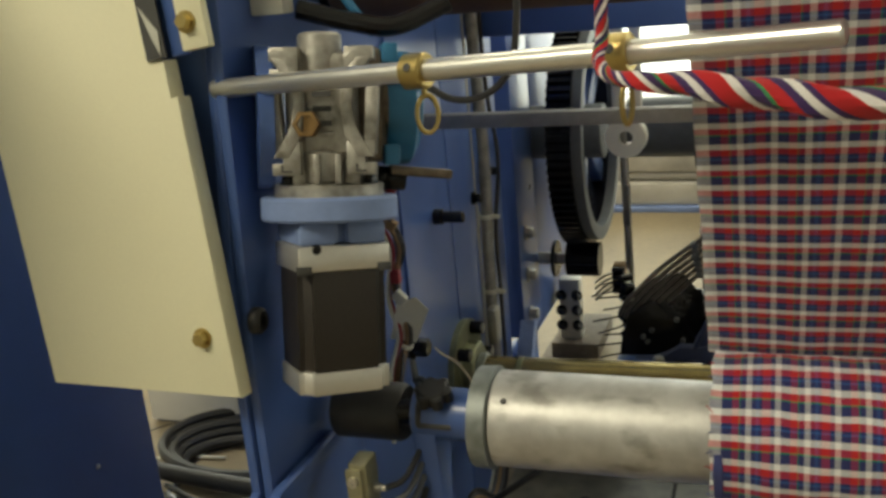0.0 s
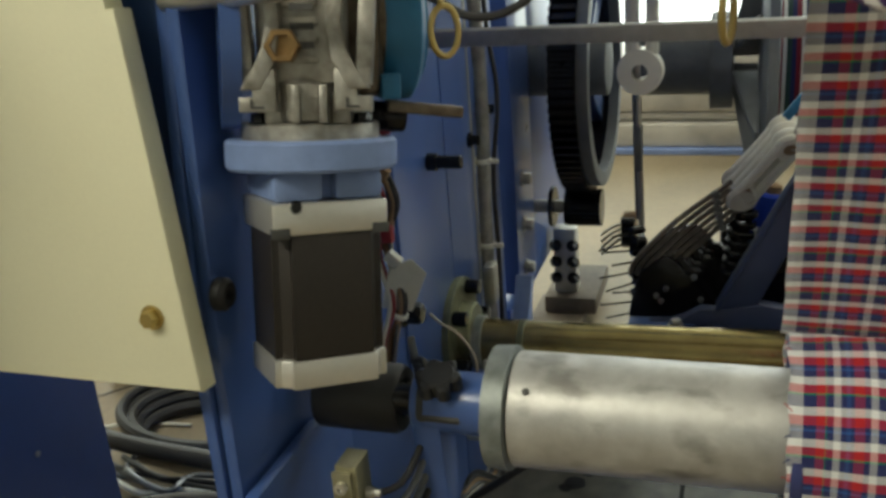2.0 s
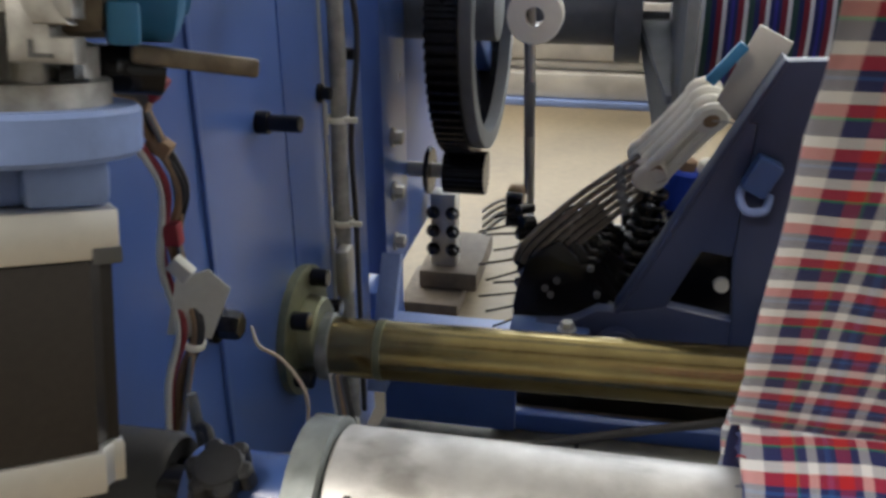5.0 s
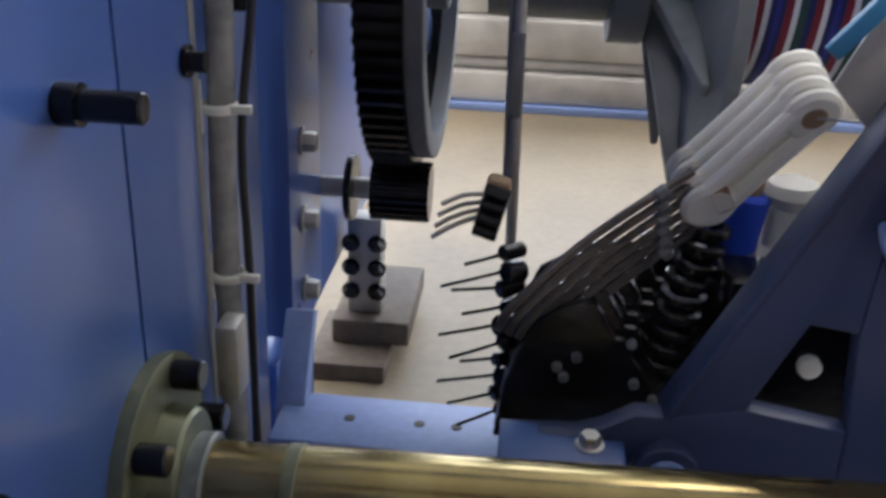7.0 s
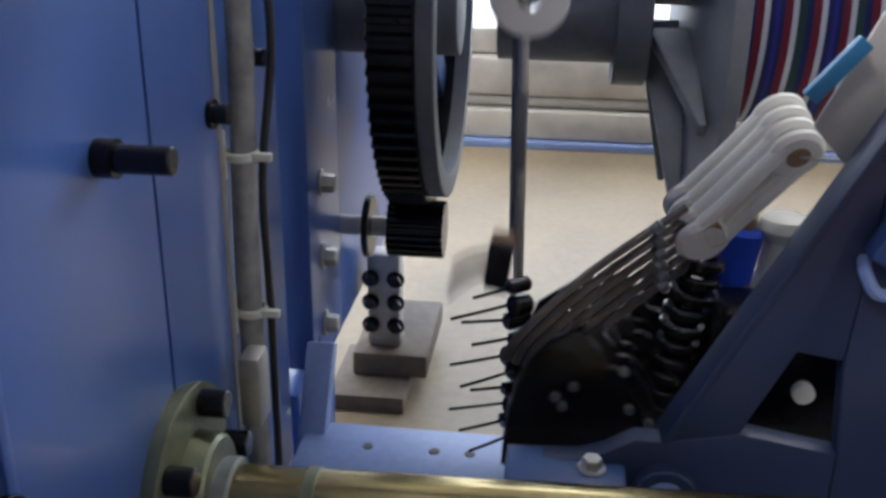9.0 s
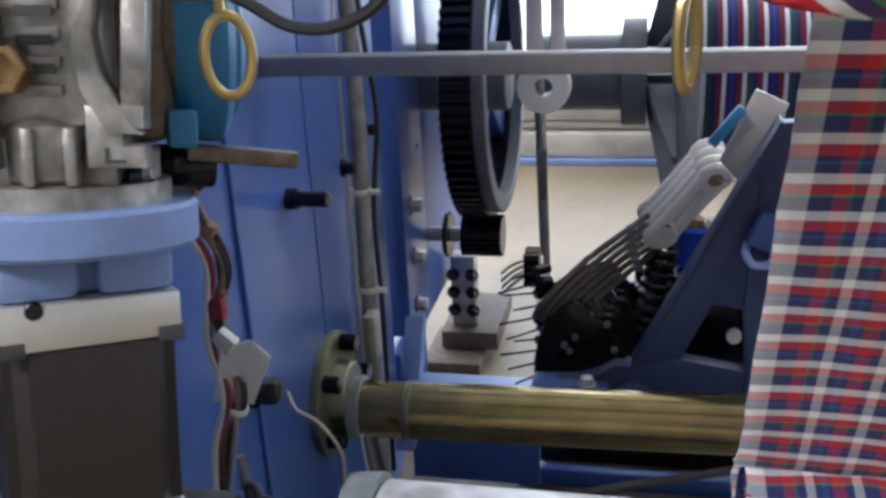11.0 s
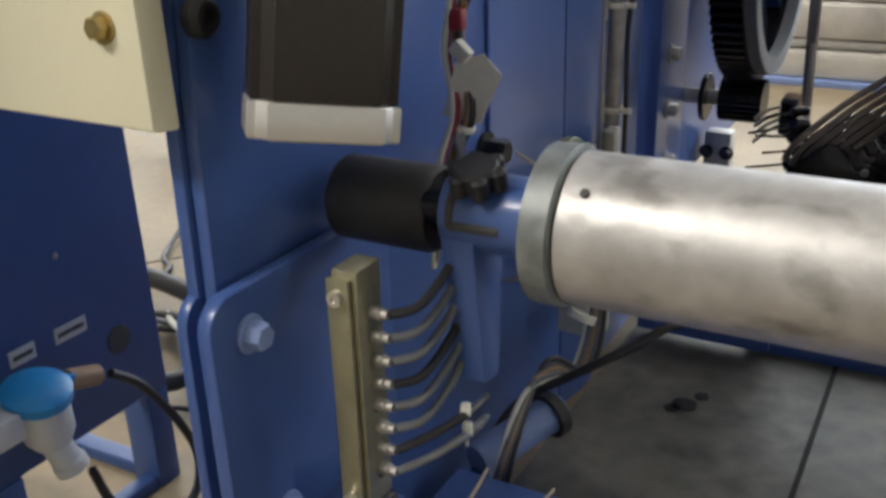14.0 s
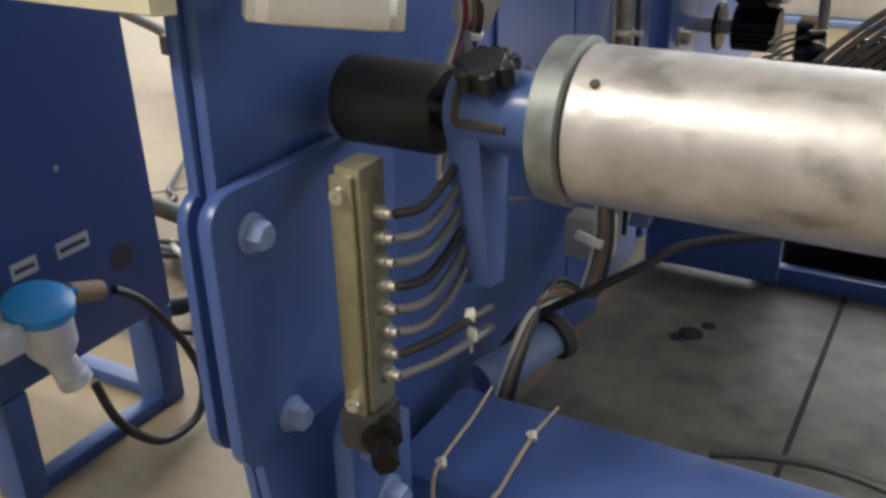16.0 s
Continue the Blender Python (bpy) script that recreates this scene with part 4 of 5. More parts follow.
for k in range(10):
    z = 0.185 + 0.014 * k
    p = Vector((0.192, 1.555, z))
    part("needle", hose([p, p + Vector((-0.016 - 0.004 * (k % 3), -0.006, -0.006 + 0.002 * (k % 4))), p + Vector((-0.034 - 0.008 * (k % 3), -0.012, -0.012 + 0.004 * (k % 4)))], 0.0014, 6, 3), IRON_AND_SHADE, rk)
    part("needle_head", cyl(p + Vector((-0.006 - 0.004 * (k % 2), -0.008, 0)), p + Vector((0.006, 0.004, 0.003 * math.sin(k * 2.1))), 0.0056 + 0.0012 * (k % 3), 12, 0.002), IRON_AND_SHADE, rk)

# blue gusset bracket with a window
tb = thing("gusset_bracket", (0.35, 1.5, 0.1), "dark blue slanted gusset bracket with a cut-out window", "bracket")
TB0, TB1 = 1.455, 1.472
tri = bmesh.new()
prism([(0.202, 0.19), (0.202, 0.237), (0.25, 0.24), (0.266, 0.246), (0.285, 0.258), (0.304, 0.258), (0.35, 0.268), (0.411, 0.258), (0.411, 0.19)], "y", TB0, TB1, 0.002, tri)
prism([(0.304, 0.258), (0.402, 0.452), (0.412, 0.452), (0.405, 0.324), (0.377, 0.328), (0.35, 0.268)], "y", TB0, TB1, 0.002, tri)
prism([(0.411, 0.19), (0.411, 0.258), (0.405, 0.324), (0.412, 0.452), (0.402, 0.452), (0.43, 0.507), (0.70, 0.52), (0.70, 0.19)], "y", TB0, TB1, 0.002, tri)
part("web_plate", tri, NAVY, tb)
part("flange_strip", prism([(0.301, 0.258), (0.427, 0.509), (0.431, 0.507), (0.306, 0.256)], "y", TB0 - 0.002, TB1 + 0.01, 0.001), NAVY, tb)
# black block added for the deep shade behind the bracket
part("shade_block", box(0.345, 0.5, 1.53, 1.58, 0.19, 0.318, 0.004), IRON_AND_SHADE, tb)
part("shade_block_bolt", cyl((0.405, 1.53, 0.262), (0.405, 1.522, 0.262), 0.008, 14), WHITE_PL, tb)
part("lug_plate", box(0.408, 0.432, TB0 - 0.02, TB0 - 0.001, 0.392, 0.425, 0.003, m=Matrix.Translation((0.42, 0, 0.41)) @ Matrix.Rotation(radians(25), 4, "Y") @ Matrix.Translation((-0.42, 0, -0.41))), BLUE_DARK_SHADE, tb)
part("ledge", box(0.202, 0.28, TB0 - 0.03, TB1 - 0.002, 0.222, 0.2385, 0.003), BLUE_DARK_SHADE, tb)
part("round_boss", cyl((0.306, TB0 - 0.012, 0.222), (0.306, TB0, 0.222), 0.021, 28), NAVY, tb)
part("hex_bolt", hexhead((0.306, TB0 - 0.012, 0.222), (0, -1, 0), 0.010, 0.008), BLUE_LIGHT, tb)
part("hex_bolt", hexhead((0.258, TB0 - 0.008, 0.2385), (0, 0, 1), 0.007, 0.007), STEEL, tb)
part("hex_bolt", hexhead((0.385, TB0 - 0.008, 0.205), (0, 0, 1), 0.012, 0.006), STEEL, tb)
part("hook", hose([(0.405, TB0, 0.392), (0.403, TB0 - 0.014, 0.388), (0.41, TB0 - 0.018, 0.378), (0.425, TB0 - 0.014, 0.378), (0.43, TB0, 0.386)], 0.004, 8), BLUE_LIGHT, tb)
# second black block, fills the cut-out window with shade
part("shade_core", box(0.30, 0.40, 1.63, 1.66, 0.18, 0.3, 0.006), IRON_AND_SHADE, tb)
shift(tb, -0.012, 0, -0.008)
sp = thing("thread_spool", (0.368, 1.6, 0.33), "royal blue thread spool on a brown cone, standing on the bracket", "spool")
part("thread", cyl((0.374, 1.6, 0.322), (0.38, 1.6, 0.366), 0.019, 32, 0.003), SPOOL, sp)
part("cone", cyl((0.373, 1.6, 0.318), (0.382, 1.6, 0.376), 0.011, 20), CARD, sp)
part("base", cyl((0.373, 1.6, 0.312), (0.374, 1.6, 0.321), 0.024, 28), WHITE_PL, sp)
part("bobbin_body", lathe([(0, 0.02), (0.006, 0.024), (0.012, 0.016), (0.04, 0.013), (0.05, 0.02), (0.058, 0.017), (0.062, 0.008)], (0.412, 1.602, 0.315), (0.414, 1.602, 1), 28), WHITE_PL, sp, "white plastic bobbin body")
shift(sp, -0.03, 0, -0.016)
bl = thing("shuttle_blade", (0.4, 1.5, 0.48), "translucent grey blade with a blue clip above the bracket", "blade")
part("blade", prism([(0.392, 0.47), (0.42, 0.44), (0.452, 0.525), (0.422, 0.54)], "y", 1.51, 1.514, 0.0005), WRAP, bl)
part("blue_clip", box(-0.005, 0.005, -0.004, 0.004, -0.022, 0.022, 0.001, m=Matrix.Translation((0.396, 1.495, 0.508)) @ Matrix.Rotation(radians(38), 4, "Y")), FAN_BLUE, bl)

shift(bl, -0.024, 0, -0.022)

# plate with holes
dp = thing("drilled_plate", (0.1, 1.7, 0.07), "pale blue drilled steel plate bolted across the frame foot", "plate")
part("plate", box(0.03, 0.21, 1.575, 1.645, 0.118, 0.126, 0.001), BLUE_LIGHT, dp)
for x in (0.088, 0.145, 0.175):
    part("bolt_hole", cyl((x, 1.612, 0.1255), (x, 1.612, 0.1268), 0.0045, 16), INK_AND_HOLES, dp)
part("support_web", box(0.04, 0.20, 1.60, 1.61, 0.0, 0.118, 0.001), BLUE, dp)

shift(dp, -0.02, -0.016, 0.009)

# ---- moving parts ----
lay = thing("sley_bar", (0.2, 1.3, 0.585), "grey steel sley bar swinging across the loom", "bar")
part("bar", box(-0.008, 0.95, 1.29, 1.308, 0.577, 0.593, 0.002), STEEL_DULL, lay)
part("bar_tip", box(-0.014, -0.004, 1.288, 1.31, 0.574, 0.587, 0.002), LABEL, lay)
pull = thing("pull_rod", (0.18, 1.75, 0.2), "thin steel pull rod with a white rod end", "rod")
part("rod", cyl((0.189, 1.62, 0.22), (0.178, 1.62, 0.75), 0.0042, 14), STEEL_DULL, pull)
part("second_rod", cyl((0.182, 1.626, 0.3), (0.173, 1.626, 0.7), 0.003, 12), WIRE, pull)
part("rod_clamp", box(0.179, 0.189, 1.612, 1.628, 0.37, 0.43, 0.002), GREY, pull)
we = bmesh.new()
ring((0.187, 1.608, 0.5), (0.187, 1.632, 0.5), 0.029, 0.01, 32, we)
box(0.168, 0.186, 1.611, 1.629, 0.52, 0.68, 0.006, None, we)
box(0.194, 0.21, 1.611, 1.629, 0.518, 0.68, 0.006, None, we)
part("rod_end", we, WHITE_PL, pull, "white plastic rod end")
brn = thing("rocking_lever", (0.175, 1.6, 0.3), "small oily brown rocking lever with spring wires", "lever")
part("block", box(0.165, 0.183, 1.59, 1.61, 0.275, 0.318, 0.004), CARD, brn)
for k in range(4):
    part("spring_wire", hose([(0.168, 1.6, 0.285 + 0.006 * k), (0.152, 1.595, 0.275 + 0.008 * k), (0.138, 1.59, 0.262 + 0.009 * k)], 0.002, 6, 3), STEEL_DULL, brn)
    part("knuckle", cyl((0.165, 1.588, 0.28 + 0.01 * k), (0.183, 1.586, 0.28 + 0.01 * k), 0.0055, 10), IRON_AND_SHADE, brn)

# ---- manifold bar with hoses ----
mb = thing("manifold_bar", (0.075, 0.91, 0.2), "yellow-zinc plated manifold bar with clear air hoses", "manifold")
part("bar", box(0.058, 0.074, 0.901, 0.925, 0.217, 0.368, 0.001), PLATED, mb)
part("front_strip", box(0.0568, 0.071, 0.897, 0.9008, 0.215, 0.364, 0.0006), PLATED, mb)
for z in (0.354, 0.224):
    part("cap_screw", lathe([(0, 0.0045), (0.004, 0.0045), (0.004, 0.002), (0.002, 0.002)], (0.064, 0.897, z), (0.064, 0.88, z), 14), STEEL, mb)
part("hole", cyl((0.0738, 0.914, 0.28), (0.0745, 0.914, 0.28), 0.0035, 12), INK_AND_HOLES, mb)
part("hole", cyl((0.0738, 0.914, 0.235), (0.0745, 0.914, 0.235), 0.0035, 12), INK_AND_HOLES, mb)
part("foot_bolt", lathe([(0, 0.012), (0.012, 0.012), (0.013, 0.008), (0.03, 0.008)], (0.075, 0.905, 0.205), (0.095, 0.88, 0.2), 6), IRON_AND_SHADE, mb)
part("foot_block", box(0.052, 0.078, 0.895, 0.925, 0.19, 0.2165, 0.003), RUBBER, mb)
for k in range(8):
    z = 0.34 - 0.0145 * k
    bm = bmesh.new()
    lathe([(0, 0.004), (0.006, 0.004), (0.007, 0.003), (0.011, 0.003)], (0.074, 0.914, z), (1, 0.914, z), 12, bm)
    h = part("hose_fitting", bm, STEEL_DULL, mb)
    if k < 6:
        pts = [(0.085, 0.915, z), (0.098, 0.93, z + 0.004), (0.106, 0.96, z + 0.03), (0.1, 0.985, z + 0.065), (0.085, 1.0, 0.40 + 0.004 * k)]
    else:
        pts = [(0.085, 0.915, z), (0.1, 0.93, z + 0.006), (0.112, 0.95, z + 0.012), (0.105, 0.985, z), (0.09, 1.02, z - 0.02)]
    part("air_hose", hose(pts, 0.0028, 8), WIRE if k % 3 else CABLE, mb)

for y, z in ((0.95, 0.2665), (0.952, 0.252)):
    part("hose_tie", ring((0.108, y, z), (0.1135, y + 0.003, z), 0.0048, 0.0029, 14), TIE, mb)
    part("tie_tail", box(0.111, 0.1125, y - 0.002, y, z - 0.01, z - 0.004, 0.0004), TIE, mb)

# ---- lower beam with cords ----
lb = thing("lower_cross_beam", (0.5, 1.05, 0.0), "blue enamelled lower cross beam resting on the floor", "beam")
part("beam", box(0.02, 1.3, 0.985, 1.105, 0.0, 0.103, 0.006), BLUE, lb)
ep = part("end_plate", prism([(0.915, 0.06)] + arc(0.925, 0.175, 0.01, 180, 90, 4) + [(0.95, 0.185), (0.985, 0.16), (0.985, 0.0), (0.92, 0.0)], "x", 0.03, 0.045), BLUE, lb)
part("hex_bolt", hexhead((0.045, 0.935, 0.165), (1, 0, 0), 0.009, 0.012), BLUE_LIGHT, ep)
part("hex_bolt", hexhead((0.045, 0.95, 0.11), (1, 0, 0), 0.012, 0.012), BLUE_LIGHT, ep)
for pts in ([(0.045, 1.11, 0.104), (0.052, 1.06, 0.1055), (0.056, 1.01, 0.1055), (0.062, 0.984, 0.102), (0.066, 0.98, 0.05), (0.07, 0.978, 0.01)], [(0.104, 1.108, 0.104), (0.103, 1.06, 0.1055), (0.108, 1.0, 0.1055), (0.108, 0.983, 0.1), (0.115, 0.979, 0.05), (0.12, 0.977, 0.01)]):
    c = thing("cord", pts[0], "thin waxed cord tied round the blue beam", "cord", "cords on the beam")
    part("strand", hose(pts, 0.0016, 8, wobble=0.2), CORD, c)
    k0 = Vector(pts[2]).lerp(Vector(pts[3]), 0.3) if pts[0][0] < 0.1 else Vector(pts[1])
    part("knot", hose([k0 + Vector((-0.003, 0, 0.001)), k0 + Vector((0, 0.003, 0.003)), k0 + Vector((0.003, -0.002, 0.001))], 0.0028, 8, 4), TIE, c)
single("rear_cross_beam", box(0.15, 1.3, 1.6, 1.618, 0.0, 0.024, 0.003), BLUE, "blue rear cross beam low on the floor", "beam")
# added black bar: gives the dark band of shade behind the beam
single("shade_bar", box(0.17, 1.3, 1.655, 1.69, 0.0, 0.062, 0.005), IRON_AND_SHADE, "black bar added for the shaded machine underside behind the cross beam", "bar")
# dark patch paints the machine's shade on the floor under the warp beam
single("floor_mat", box(0.2, 1.4, 1.7, 1.95, 0.0, 0.004, 0.001), CONCRETE_OIL_SHADE, "floor patch darkened for the shade under the warp beam", "floor", "structure")
single("floor_mat", box(0.014, 1.4, 1.106, 1.595, 0.0, 0.004, 0.001), CONCRETE_OIL_SHADE, "oil-darkened floor patch with smears under the roller", "floor", "structure")
st = bmesh.new()
for cx, cy, r in ((0.122, 1.437, 0.014), (0.135, 1.462, 0.008), (0.112, 1.425, 0.009)):
    prism([(cx + r * (1 + 0.35 * noise.noise(Vector((k, cx * 50, 0)))) * math.cos(k * math.pi / 7), cy + r * (1 + 0.35 * noise.noise(Vector((k, 5, cy * 30)))) * math.sin(k * math.pi / 7)) for k in range(14)], "z", 0.0041, 0.0048, 0, st)
single("oil_spot", st, RUBBER, "black oil spots dried on the floor", "stain", "structure")
gv = thing("floor_slot", (0.26, 1.4, 0.004), "dark open joint running across the floor", "joint")
# flat strip on the floor, its black stands in for the joint's depth
part("slot", box(0.253, 0.2585, 1.12, 1.594, 0.0042, 0.0047, 0), SLOT_SHADE, gv)

# loose cables behind the lower frame
lc = thing("cable_bundle", (0.06, 1.2, 0.0), "loose grey and black cables tied behind the lower frame", "cable")
for k, (mt, r) in enumerate(((TIE, 0.0022), (WIRE, 0.003), (CARD, 0.0025), (WIRE, 0.0022), (CABLE, 0.0025))):
    part("cable", hose([(0.03 + 0.004 * k, 1.115, 0.015), (0.045 + 0.003 * k, 1.13, 0.10), (0.055, 1.16 + 0.006 * k, 0.15), (0.058, 1.22, 0.135 + 0.005 * k), (0.056 + 0.004 * k, 1.27, 0.12), (0.06 + 0.004 * k, 1.295, 0.17), (0.05 + 0.003 * k, 1.31, 0.24)], r, 8, wobble=0.15), mt, lc)
part("long_cable", hose([(0.022, 1.15, 0.09), (0.036, 1.19, 0.12), (0.085, 1.2, 0.156), (0.13, 1.22, 0.184), (0.165, 1.25, 0.2), (0.26, 1.3, 0.205), (0.5, 1.37, 0.222)], 0.004, 8), CABLE, lc)
part("drain_pipe", cyl((0.022, 1.135, 0.088), (0.062, 1.22, 0.105), 0.0165, 24), BLUE_LIGHT, lc, "pale blue drain pipe stub")
part("pipe_ring", ring((0.057, 1.205, 0.102), (0.062, 1.216, 0.104), 0.021, 0.0165, 24), RUBBER, lc)
part("pipe_stand", box(0.016, 0.03, 1.12, 1.15, 0.0, 0.08, 0.002), BLUE, lc)
part("tie_wrap", ring((0.055, 1.288, 0.16), (0.057, 1.292, 0.168), 0.014, 0.012, 16), TIE, lc)
part("junction_box", box(0.014, 0.06, 1.33, 1.36, 0.12, 0.165, 0.004), LABEL, lc)
fc_ = thing("floor_cable", (0.3, 1.1, 0.1), "black cable lying over the lower beam", "cable")
part("cable", hose([(0.225, 1.1, 0.1075), (0.26, 1.112, 0.109), (0.3, 1.118, 0.11), (0.35, 1.112, 0.109), (0.42, 1.09, 0.1075), (0.52, 1.07, 0.1075)], 0.0035, 8), CABLE, fc_)

# ---- blue stand with a socket ----
sd = thing("blue_stand", (-0.32, 1.0, 0.0), "dark blue sheet-steel stand with an open foot", "stand")
XS = -0.293
front = bmesh.new()
prism([(0.60, 0.105), (0.93, 0.105), (1.098, 0.105), (1.085, 0.95), (0.60, 0.95)], "x", XS - 0.014, XS, 0.002, front)
part("face_panel", front, BLUE_DARK_SHADE, sd)
part("top", box(XS - 0.35, XS, 0.6, 1.086, 0.951, 0.96, 0.002), BLUE_DARK_SHADE, sd)
part("far_side", box(XS - 0.35, XS - 0.015, 1.07, 1.084, 0.1, 0.95, 0.002), BLUE_DARK_SHADE, sd)
part("leg", box(XS - 0.035, XS, 0.905, 0.93, 0.0, 0.104, 0.002), BLUE_DARK_SHADE, sd)
part("corner_post", box(XS - 0.02, XS + 0.004, 0.59, 0.60, 0.0, 0.95, 0.002), BLUE_DARK_SHADE, sd)
part("leg", box(XS - 0.035, XS, 1.07, 1.097, 0.0, 0.104, 0.002), BLUE_DARK_SHADE, sd)
part("leg", box(XS - 0.35, XS - 0.315, 1.07, 1.097, 0.0, 0.104, 0.002), BLUE_DARK_SHADE, sd)
part("foot_rail", box(XS - 0.02, XS - 0.002, 0.93, 1.07, 0.0, 0.014, 0.002), BLUE_DARK_SHADE, sd)
part("foot_rail", box(XS - 0.314, XS - 0.036, 1.075, 1.095, 0.0, 0.014, 0.002), BLUE_DARK_SHADE, sd)
part("cable_hole", cyl((XS - 0.001, 1.05, 0.175), (XS + 0.0006, 1.05, 0.175), 0.0135, 28), INK_AND_HOLES, sd, "round dark cable hole")
for y0, y1, z in ((0.985, 1.018, 0.2), (0.94, 0.965, 0.2)):
    lbp = part("name_strip", box(XS, XS + 0.001, y0, y1, z, z + 0.014, 0), LABEL, sd)
    part("print_bar", box(XS + 0.001, XS + 0.0014, y0 + 0.003, y1 - 0.003, z + 0.005, z + 0.009, 0), INK_AND_HOLES, lbp)
part("screw", cyl((XS, 1.0, 0.275), (XS + 0.002, 1.0, 0.275), 0.003, 10), STEEL_DULL, sd)
so = thing("power_socket", (XS, 0.95, 0.15), "pale grey angled power socket with a bright blue lid", "socket")
SX = Matrix.Translation((XS + 0.035, 0.947, 0.18))
part("lid", lathe([(0, 0.024), (0.002, 0.027), (0.01, 0.027), (0.014, 0.022), (0.016, 0.01)], (0, 0, 0.0), (0.25, -0.05, 1), 32, m=SX), SOCKET_BLUE, so, "bright blue hinged lid")
bm = bmesh.new()
lathe([(0, 0.014), (0.01, 0.02), (0.03, 0.022), (0.04, 0.024)], (0.004, 0.004, -0.042), (0.0, 0.0, 0.0), 28, bm, SX)
box(-0.034, -0.004, -0.016, 0.016, -0.03, 0.0, 0.004, SX, bm)
lathe([(0, 0.012), (0.02, 0.012), (0.022, 0.014), (0.03, 0.014)], (0.004, 0.004, -0.04), (0.012, 0.014, -0.075), 20, bm, SX)
part("housing", bm, SOCKET_GREY, so)
part("lid_tab", box(-0.004, 0.008, 0.022, 0.034, -0.002, 0.008, 0.002, m=SX), SOCKET_BLUE, so)
part("side_wing", box(-0.01, 0.012, -0.05, -0.022, -0.02, 0.004, 0.003, m=SX), SOCKET_GREY, so)
part("plug_body", cyl((XS + 0.035, 0.975, 0.182), (XS + 0.03, 1.01, 0.168), 0.009, 16), CARD, so, "brown plug body")
shift(so, 0, -0.014, 0.006)
pc = thing("power_cable", (-0.26, 1.0, 0.0), "black power cable looping from the socket to the floor", "cable")
part("cable", hose([(XS + 0.03, 1.01, 0.168), (XS + 0.032, 1.04, 0.14), (XS + 0.035, 1.075, 0.08), (XS + 0.04, 1.085, 0.035), (XS + 0.05, 1.06, 0.012), (XS + 0.055, 1.01, 0.02), (XS + 0.05, 0.975, 0.06), (XS + 0.045, 0.962, 0.105)], 0.0042, 10), CABLE, pc)

# ---- clutter on the floor behind ----
fcab = thing("floor_cable_coil", (-0.45, 1.5, 0.0), "coil of thick black cables lying on the floor", "cable")
for k in range(6):
    r = 0.1 + 0.010 * k
    part("loop", hose([(-0.42 + r * 1.1 * math.cos(radians(a)), 1.46 + r * 0.75 * math.sin(radians(a)) + 0.008 * k, 0.012 + 0.009 * (k % 3)) for a in range(0, 361, 30)], 0.009, 8, 4), CABLE if k % 3 else RUBBER, fcab)
part("trunk", hose([(-0.75, 1.41, 0.03), (-0.598, 1.383, 0.04), (-0.475, 1.354, 0.045), (-0.3, 1.33, 0.05), (-0.05, 1.3, 0.06)], 0.013, 12), RUBBER, fcab)
part("trunk", hose([(-0.6, 1.16, 0.02), (-0.398, 1.189, 0.03), (-0.384, 1.257, 0.03), (-0.2, 1.3, 0.03), (-0.05, 1.32, 0.04)], 0.011, 12), RUBBER, fcab)
for k in range(7):
    part("thin_cable", hose([(-0.62 + 0.02 * k, 1.33 + 0.01 * k, 0.006), (-0.523 + 0.012 * k, 1.30 + 0.012 * (k % 3), 0.02 + 0.004 * k), (-0.45 + 0.01 * k, 1.31 - 0.01 * (k % 4), 0.025 + 0.006 * (k % 3)), (-0.38, 1.28 + 0.012 * k, 0.01), (-0.25, 1.27 + 0.015 * k, 0.006)], 0.0042, 8), (CABLE, WIRE, CABLE, TIE, CABLE, CABLE, WIRE)[k], fcab)
part("braid", hose([(-0.4, 1.16, 0.008), (-0.377, 1.176, 0.01), (-0.35, 1.192, 0.006), (-0.332, 1.207, 0.01), (-0.25, 1.22, 0.006)], 0.0035, 8, wobble=0.3), CABLE, fcab)
cst = thing("caster_stand", (-1.1, 1.95, 0.0), "dark wheeled stand foot with a grey caster", "caster")
part("wheel", cyl((-1.085, 1.93, 0.026), (-1.06, 1.945, 0.026), 0.026, 24, 0.004), GREY, cst)
part("fork", box(-1.088, -1.05, 1.925, 1.95, 0.04, 0.075, 0.004), STEEL, cst)
part("tube_foot", hose([(-1.6, 2.2, 0.1), (-1.2, 2.02, 0.095), (-1.08, 1.94, 0.09)], 0.012, 12), RUBBER, cst)
part("foot_block", box(-1.11, -0.98, 1.92, 1.97, 0.075, 0.115, 0.004), RUBBER, cst)
es = thing("emergency_stop", (-0.88, 1.8, 0.0), "yellow emergency stop post with a red push button", "switch")
part("post", box(-0.9, -0.84, 1.82, 1.86, 0.0, 0.1, 0.004), YELLOW, es)
part("button", lathe([(0, 0.012), (0.016, 0.012), (0.017, 0.02), (0.034, 0.02), (0.036, 0.015)], (-0.9, 1.83, 0.05), (-0.96, 1.8, 0.05), 24), RED, es)
# white wrapped stack by the wall
ws = thing("wrapped_panels", (0.0, 3.4, 0.0), "low stack of panels in wrinkled white film beside the glazing", "panels")
for z0, z1, y0 in ((0.018, 0.085, 3.05), (0.087, 0.112, 3.075), (0.114, 0.2, 3.06), (0.202, 0.26, 3.09)):
    part("panel", box(-2.6, 2.6, y0, 3.7, z0, z1, 0.01), WRAP, ws)
part("base_strip", box(-2.6, 2.6, 3.035, 3.7, 0.0, 0.017, 0.002), BLUE_LIGHT, ws)

hc = thing("hanging_cable", (0.17, 1.0, 0.66), "thin black cable sagging beside the gearbox", "cable")
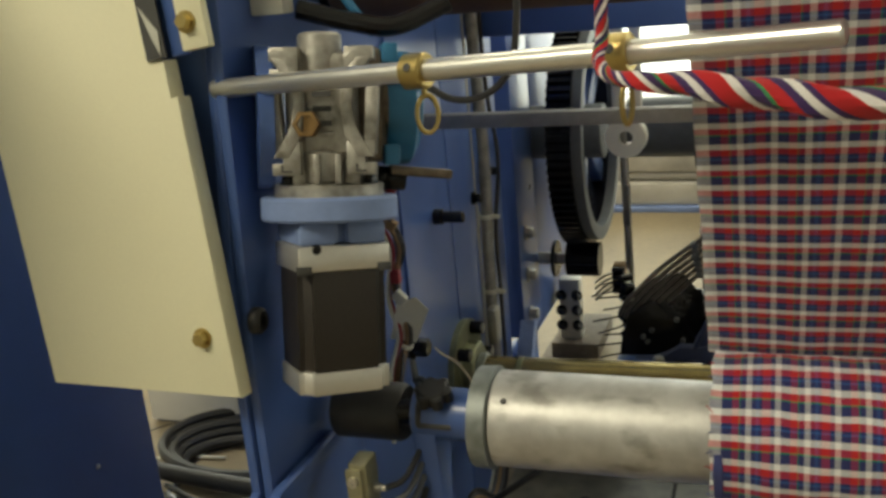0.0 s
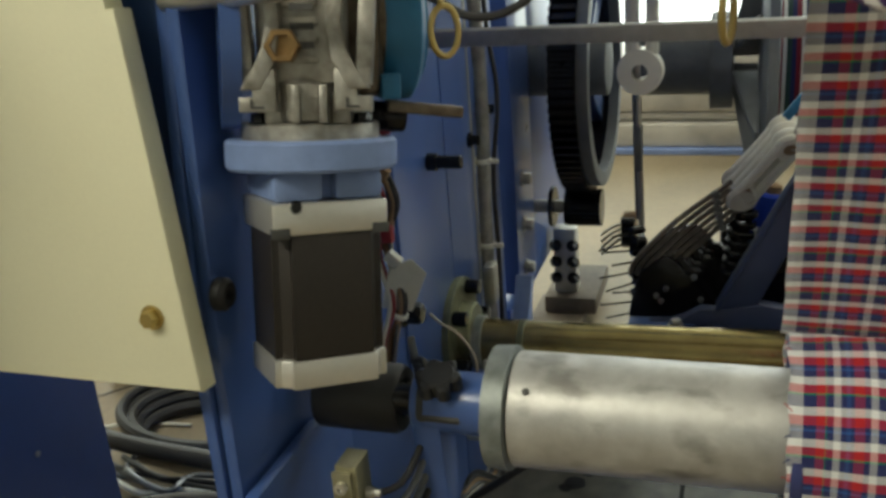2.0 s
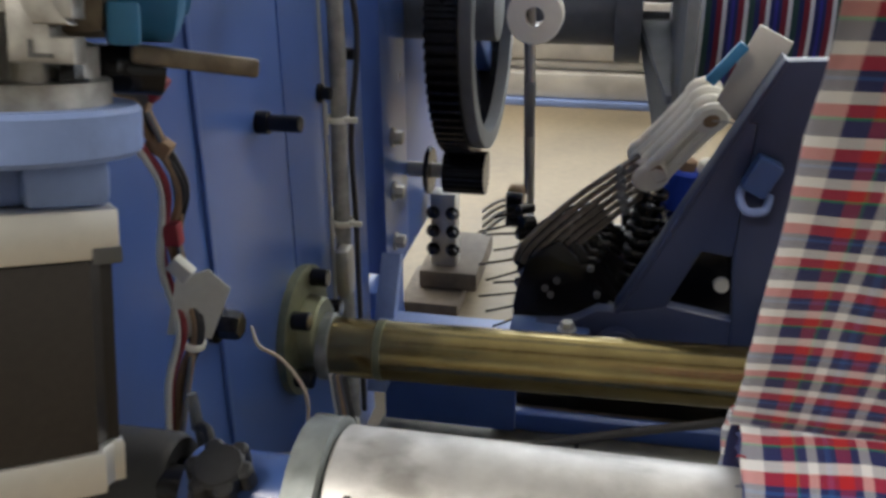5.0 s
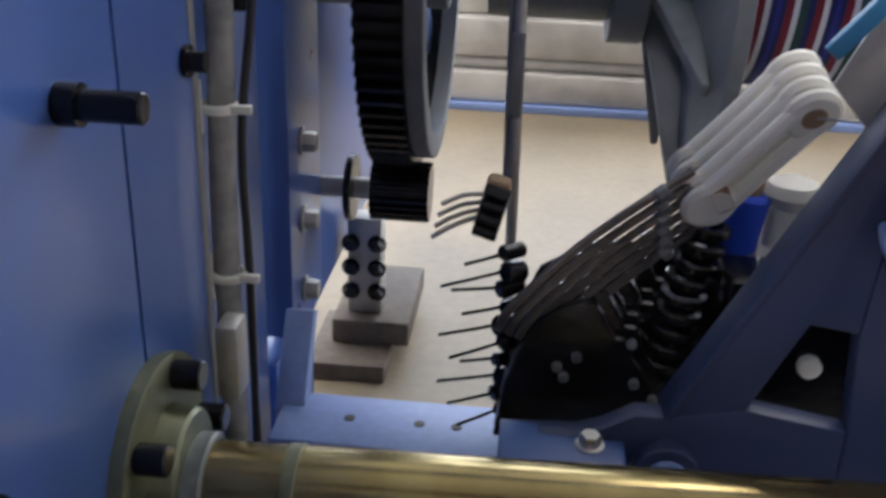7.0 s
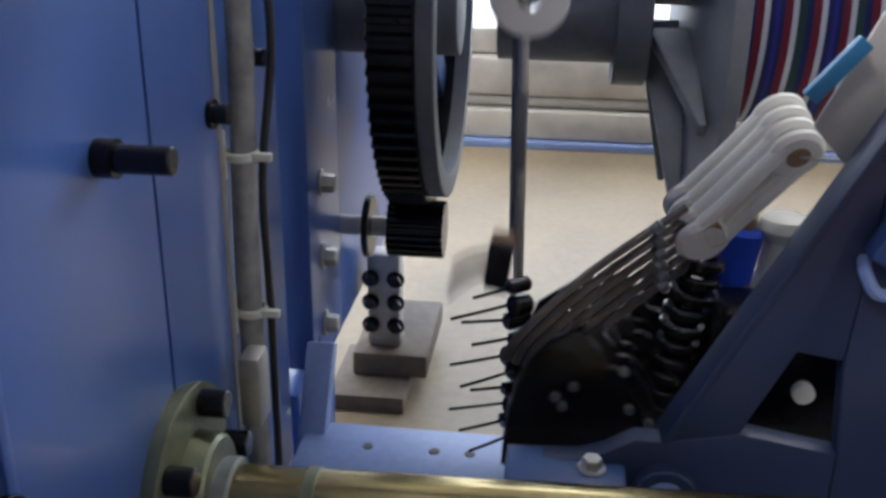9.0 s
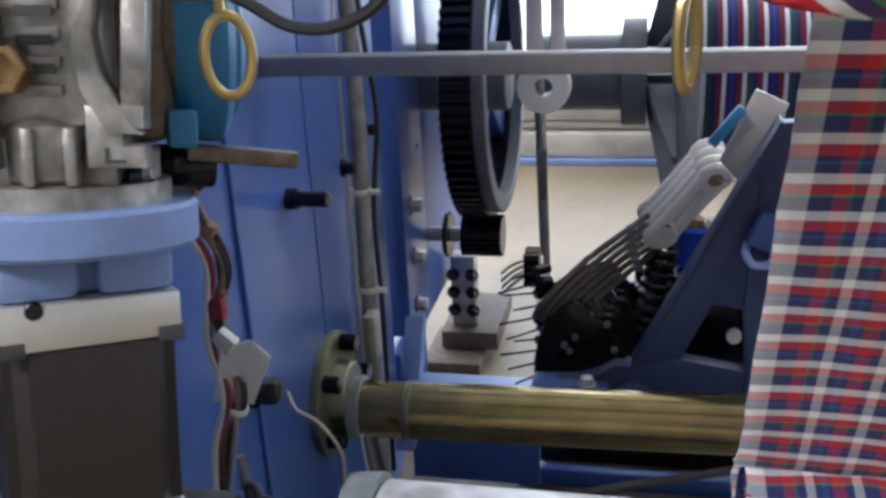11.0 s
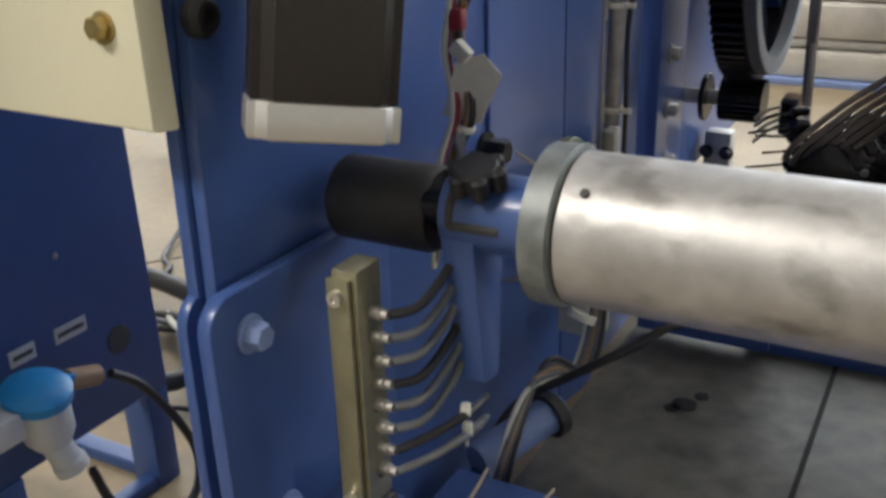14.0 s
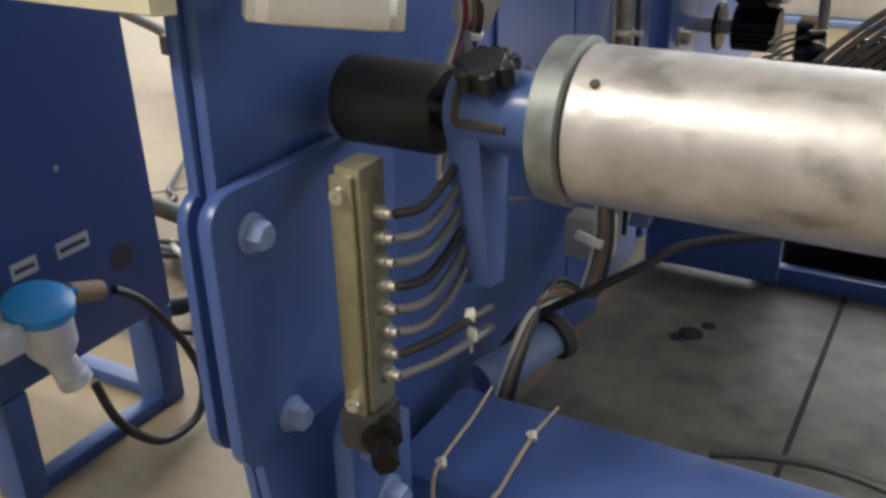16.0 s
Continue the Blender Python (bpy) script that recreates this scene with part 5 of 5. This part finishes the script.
part("cable", hose([(0.09, 0.96, 0.69), (0.134, 0.96, 0.672), (0.156, 0.96, 0.66), (0.178, 0.96, 0.66), (0.198, 0.96, 0.672), (0.21, 0.96, 0.70), (0.215, 0.97, 0.8)], 0.0028, 8), CABLE, hc)
tbk = thing("terminal_block", (0.01, 0.95, 0.73), "pale terminal block with a screw on the frame", "terminal")
part("block", box(0.001, 0.03, 0.945, 0.965, 0.733, 0.765, 0.002), LABEL, tbk)
part("screw", cyl((0.012, 0.9445, 0.752), (0.012, 0.941, 0.752), 0.006, 14), STEEL_DULL, tbk)
uh = thing("upper_linkage", (0.06, 1.0, 0.72), "dark oily linkage above the gearbox", "linkage")
part("arm", hose([(0.03, 0.97, 0.735), (0.07, 0.98, 0.722), (0.10, 1.0, 0.715), (0.14, 1.02, 0.73)], 0.008, 10), IRON_AND_SHADE, uh)
part("hose", hose([(0.05, 0.99, 0.76), (0.07, 0.99, 0.73), (0.08, 1.0, 0.71)], 0.004, 8), FAN_BLUE, uh)

pbx = thing("pale_cabinet", (-0.6, 1.66, 0.0), "pale grey sheet-metal cabinet standing on the floor", "cabinet")
part("body", box(-0.688, -0.45, 1.585, 1.8, 0.004, 0.16, 0.004), PLASTER, pbx)
part("plinth", box(-0.68, -0.455, 1.59, 1.795, 0.0, 0.004, 0), GREY, pbx)
fj = thing("floor_joint", (-0.8, 1.7, 0.0), "thin dark saw-cut joint across the concrete floor", "joint")
part("cut", box(-1.4, -0.7, -0.002, 0.002, 0.0003, 0.0012, 0, m=Matrix.Translation((0.0, 2.35, 0)) @ Matrix.Rotation(radians(50), 4, "Z")), INK_AND_HOLES, fj)
lw = thing("loose_wire", (-0.7, 1.55, 0.0), "thin black wire curling over the floor", "wire")
part("wire", hose([(-0.69, 1.75, 0.06), (-0.76, 1.652, 0.03), (-0.735, 1.56, 0.01), (-0.70, 1.50, 0.008), (-0.664, 1.476, 0.008), (-0.655, 1.445, 0.008), (-0.69, 1.43, 0.008), (-0.75, 1.47, 0.008)], 0.0042, 8), CABLE, lw)
wf = thing("white_cord", (-0.5, 1.55, 0.0), "short frayed white cord on the floor", "cord")
part("cord", hose([(-0.62, 1.44, 0.004), (-0.56, 1.47, 0.004), (-0.47, 1.48, 0.004)], 0.0025, 6), TIE, wf)


# ---- what moves ----
def motions():
    beats = [0.16 + 0.326 * k for k in range(48)]
    rows = [(0.0, pose(0.2, 1.3, 0.585))]
    for b in beats:
        if b < 15.7:
            rows += [(b, pose(0.2, 1.297, 0.588)), (b + 0.08, pose(0.2, 1.3, 0.583)), (b + 0.2, pose(0.2, 1.288, 0.598))]
    walk(lay, rows + [(16.0, pose(0.2, 1.3, 0.585))])
    rows, rows2, rows3 = [(0.0, pose(0.18, 1.75, 0.2))], [(0.0, pose(0.175, 1.6, 0.3))], [(0.0, pose(0.22, 1.6, 0.14))]
    for b in beats:
        if 0.1 < b < 15.7:
            rows += [(b - 0.06, pose(0.18, 1.75, 0.2)), (b, pose(0.18, 1.75, 0.218)), (b + 0.08, pose(0.18, 1.75, 0.2))]
            rows2 += [(b - 0.06, pose(0.175, 1.6, 0.3)), (b, pose(0.175, 1.6, 0.33, 0, 14, 0)), (b + 0.08, pose(0.175, 1.6, 0.3))]
            rows3 += [(b - 0.06, pose(0.22, 1.6, 0.14)), (b, pose(0.22, 1.6, 0.145, 0, 6, 0)), (b + 0.08, pose(0.22, 1.6, 0.14))]
    walk(pull, rows + [(16.0, pose(0.18, 1.75, 0.2))])
    walk(brn, rows2 + [(16.0, pose(0.175, 1.6, 0.3))])
    walk(sel, rows3 + [(16.0, pose(0.22, 1.6, 0.14))])


motions()
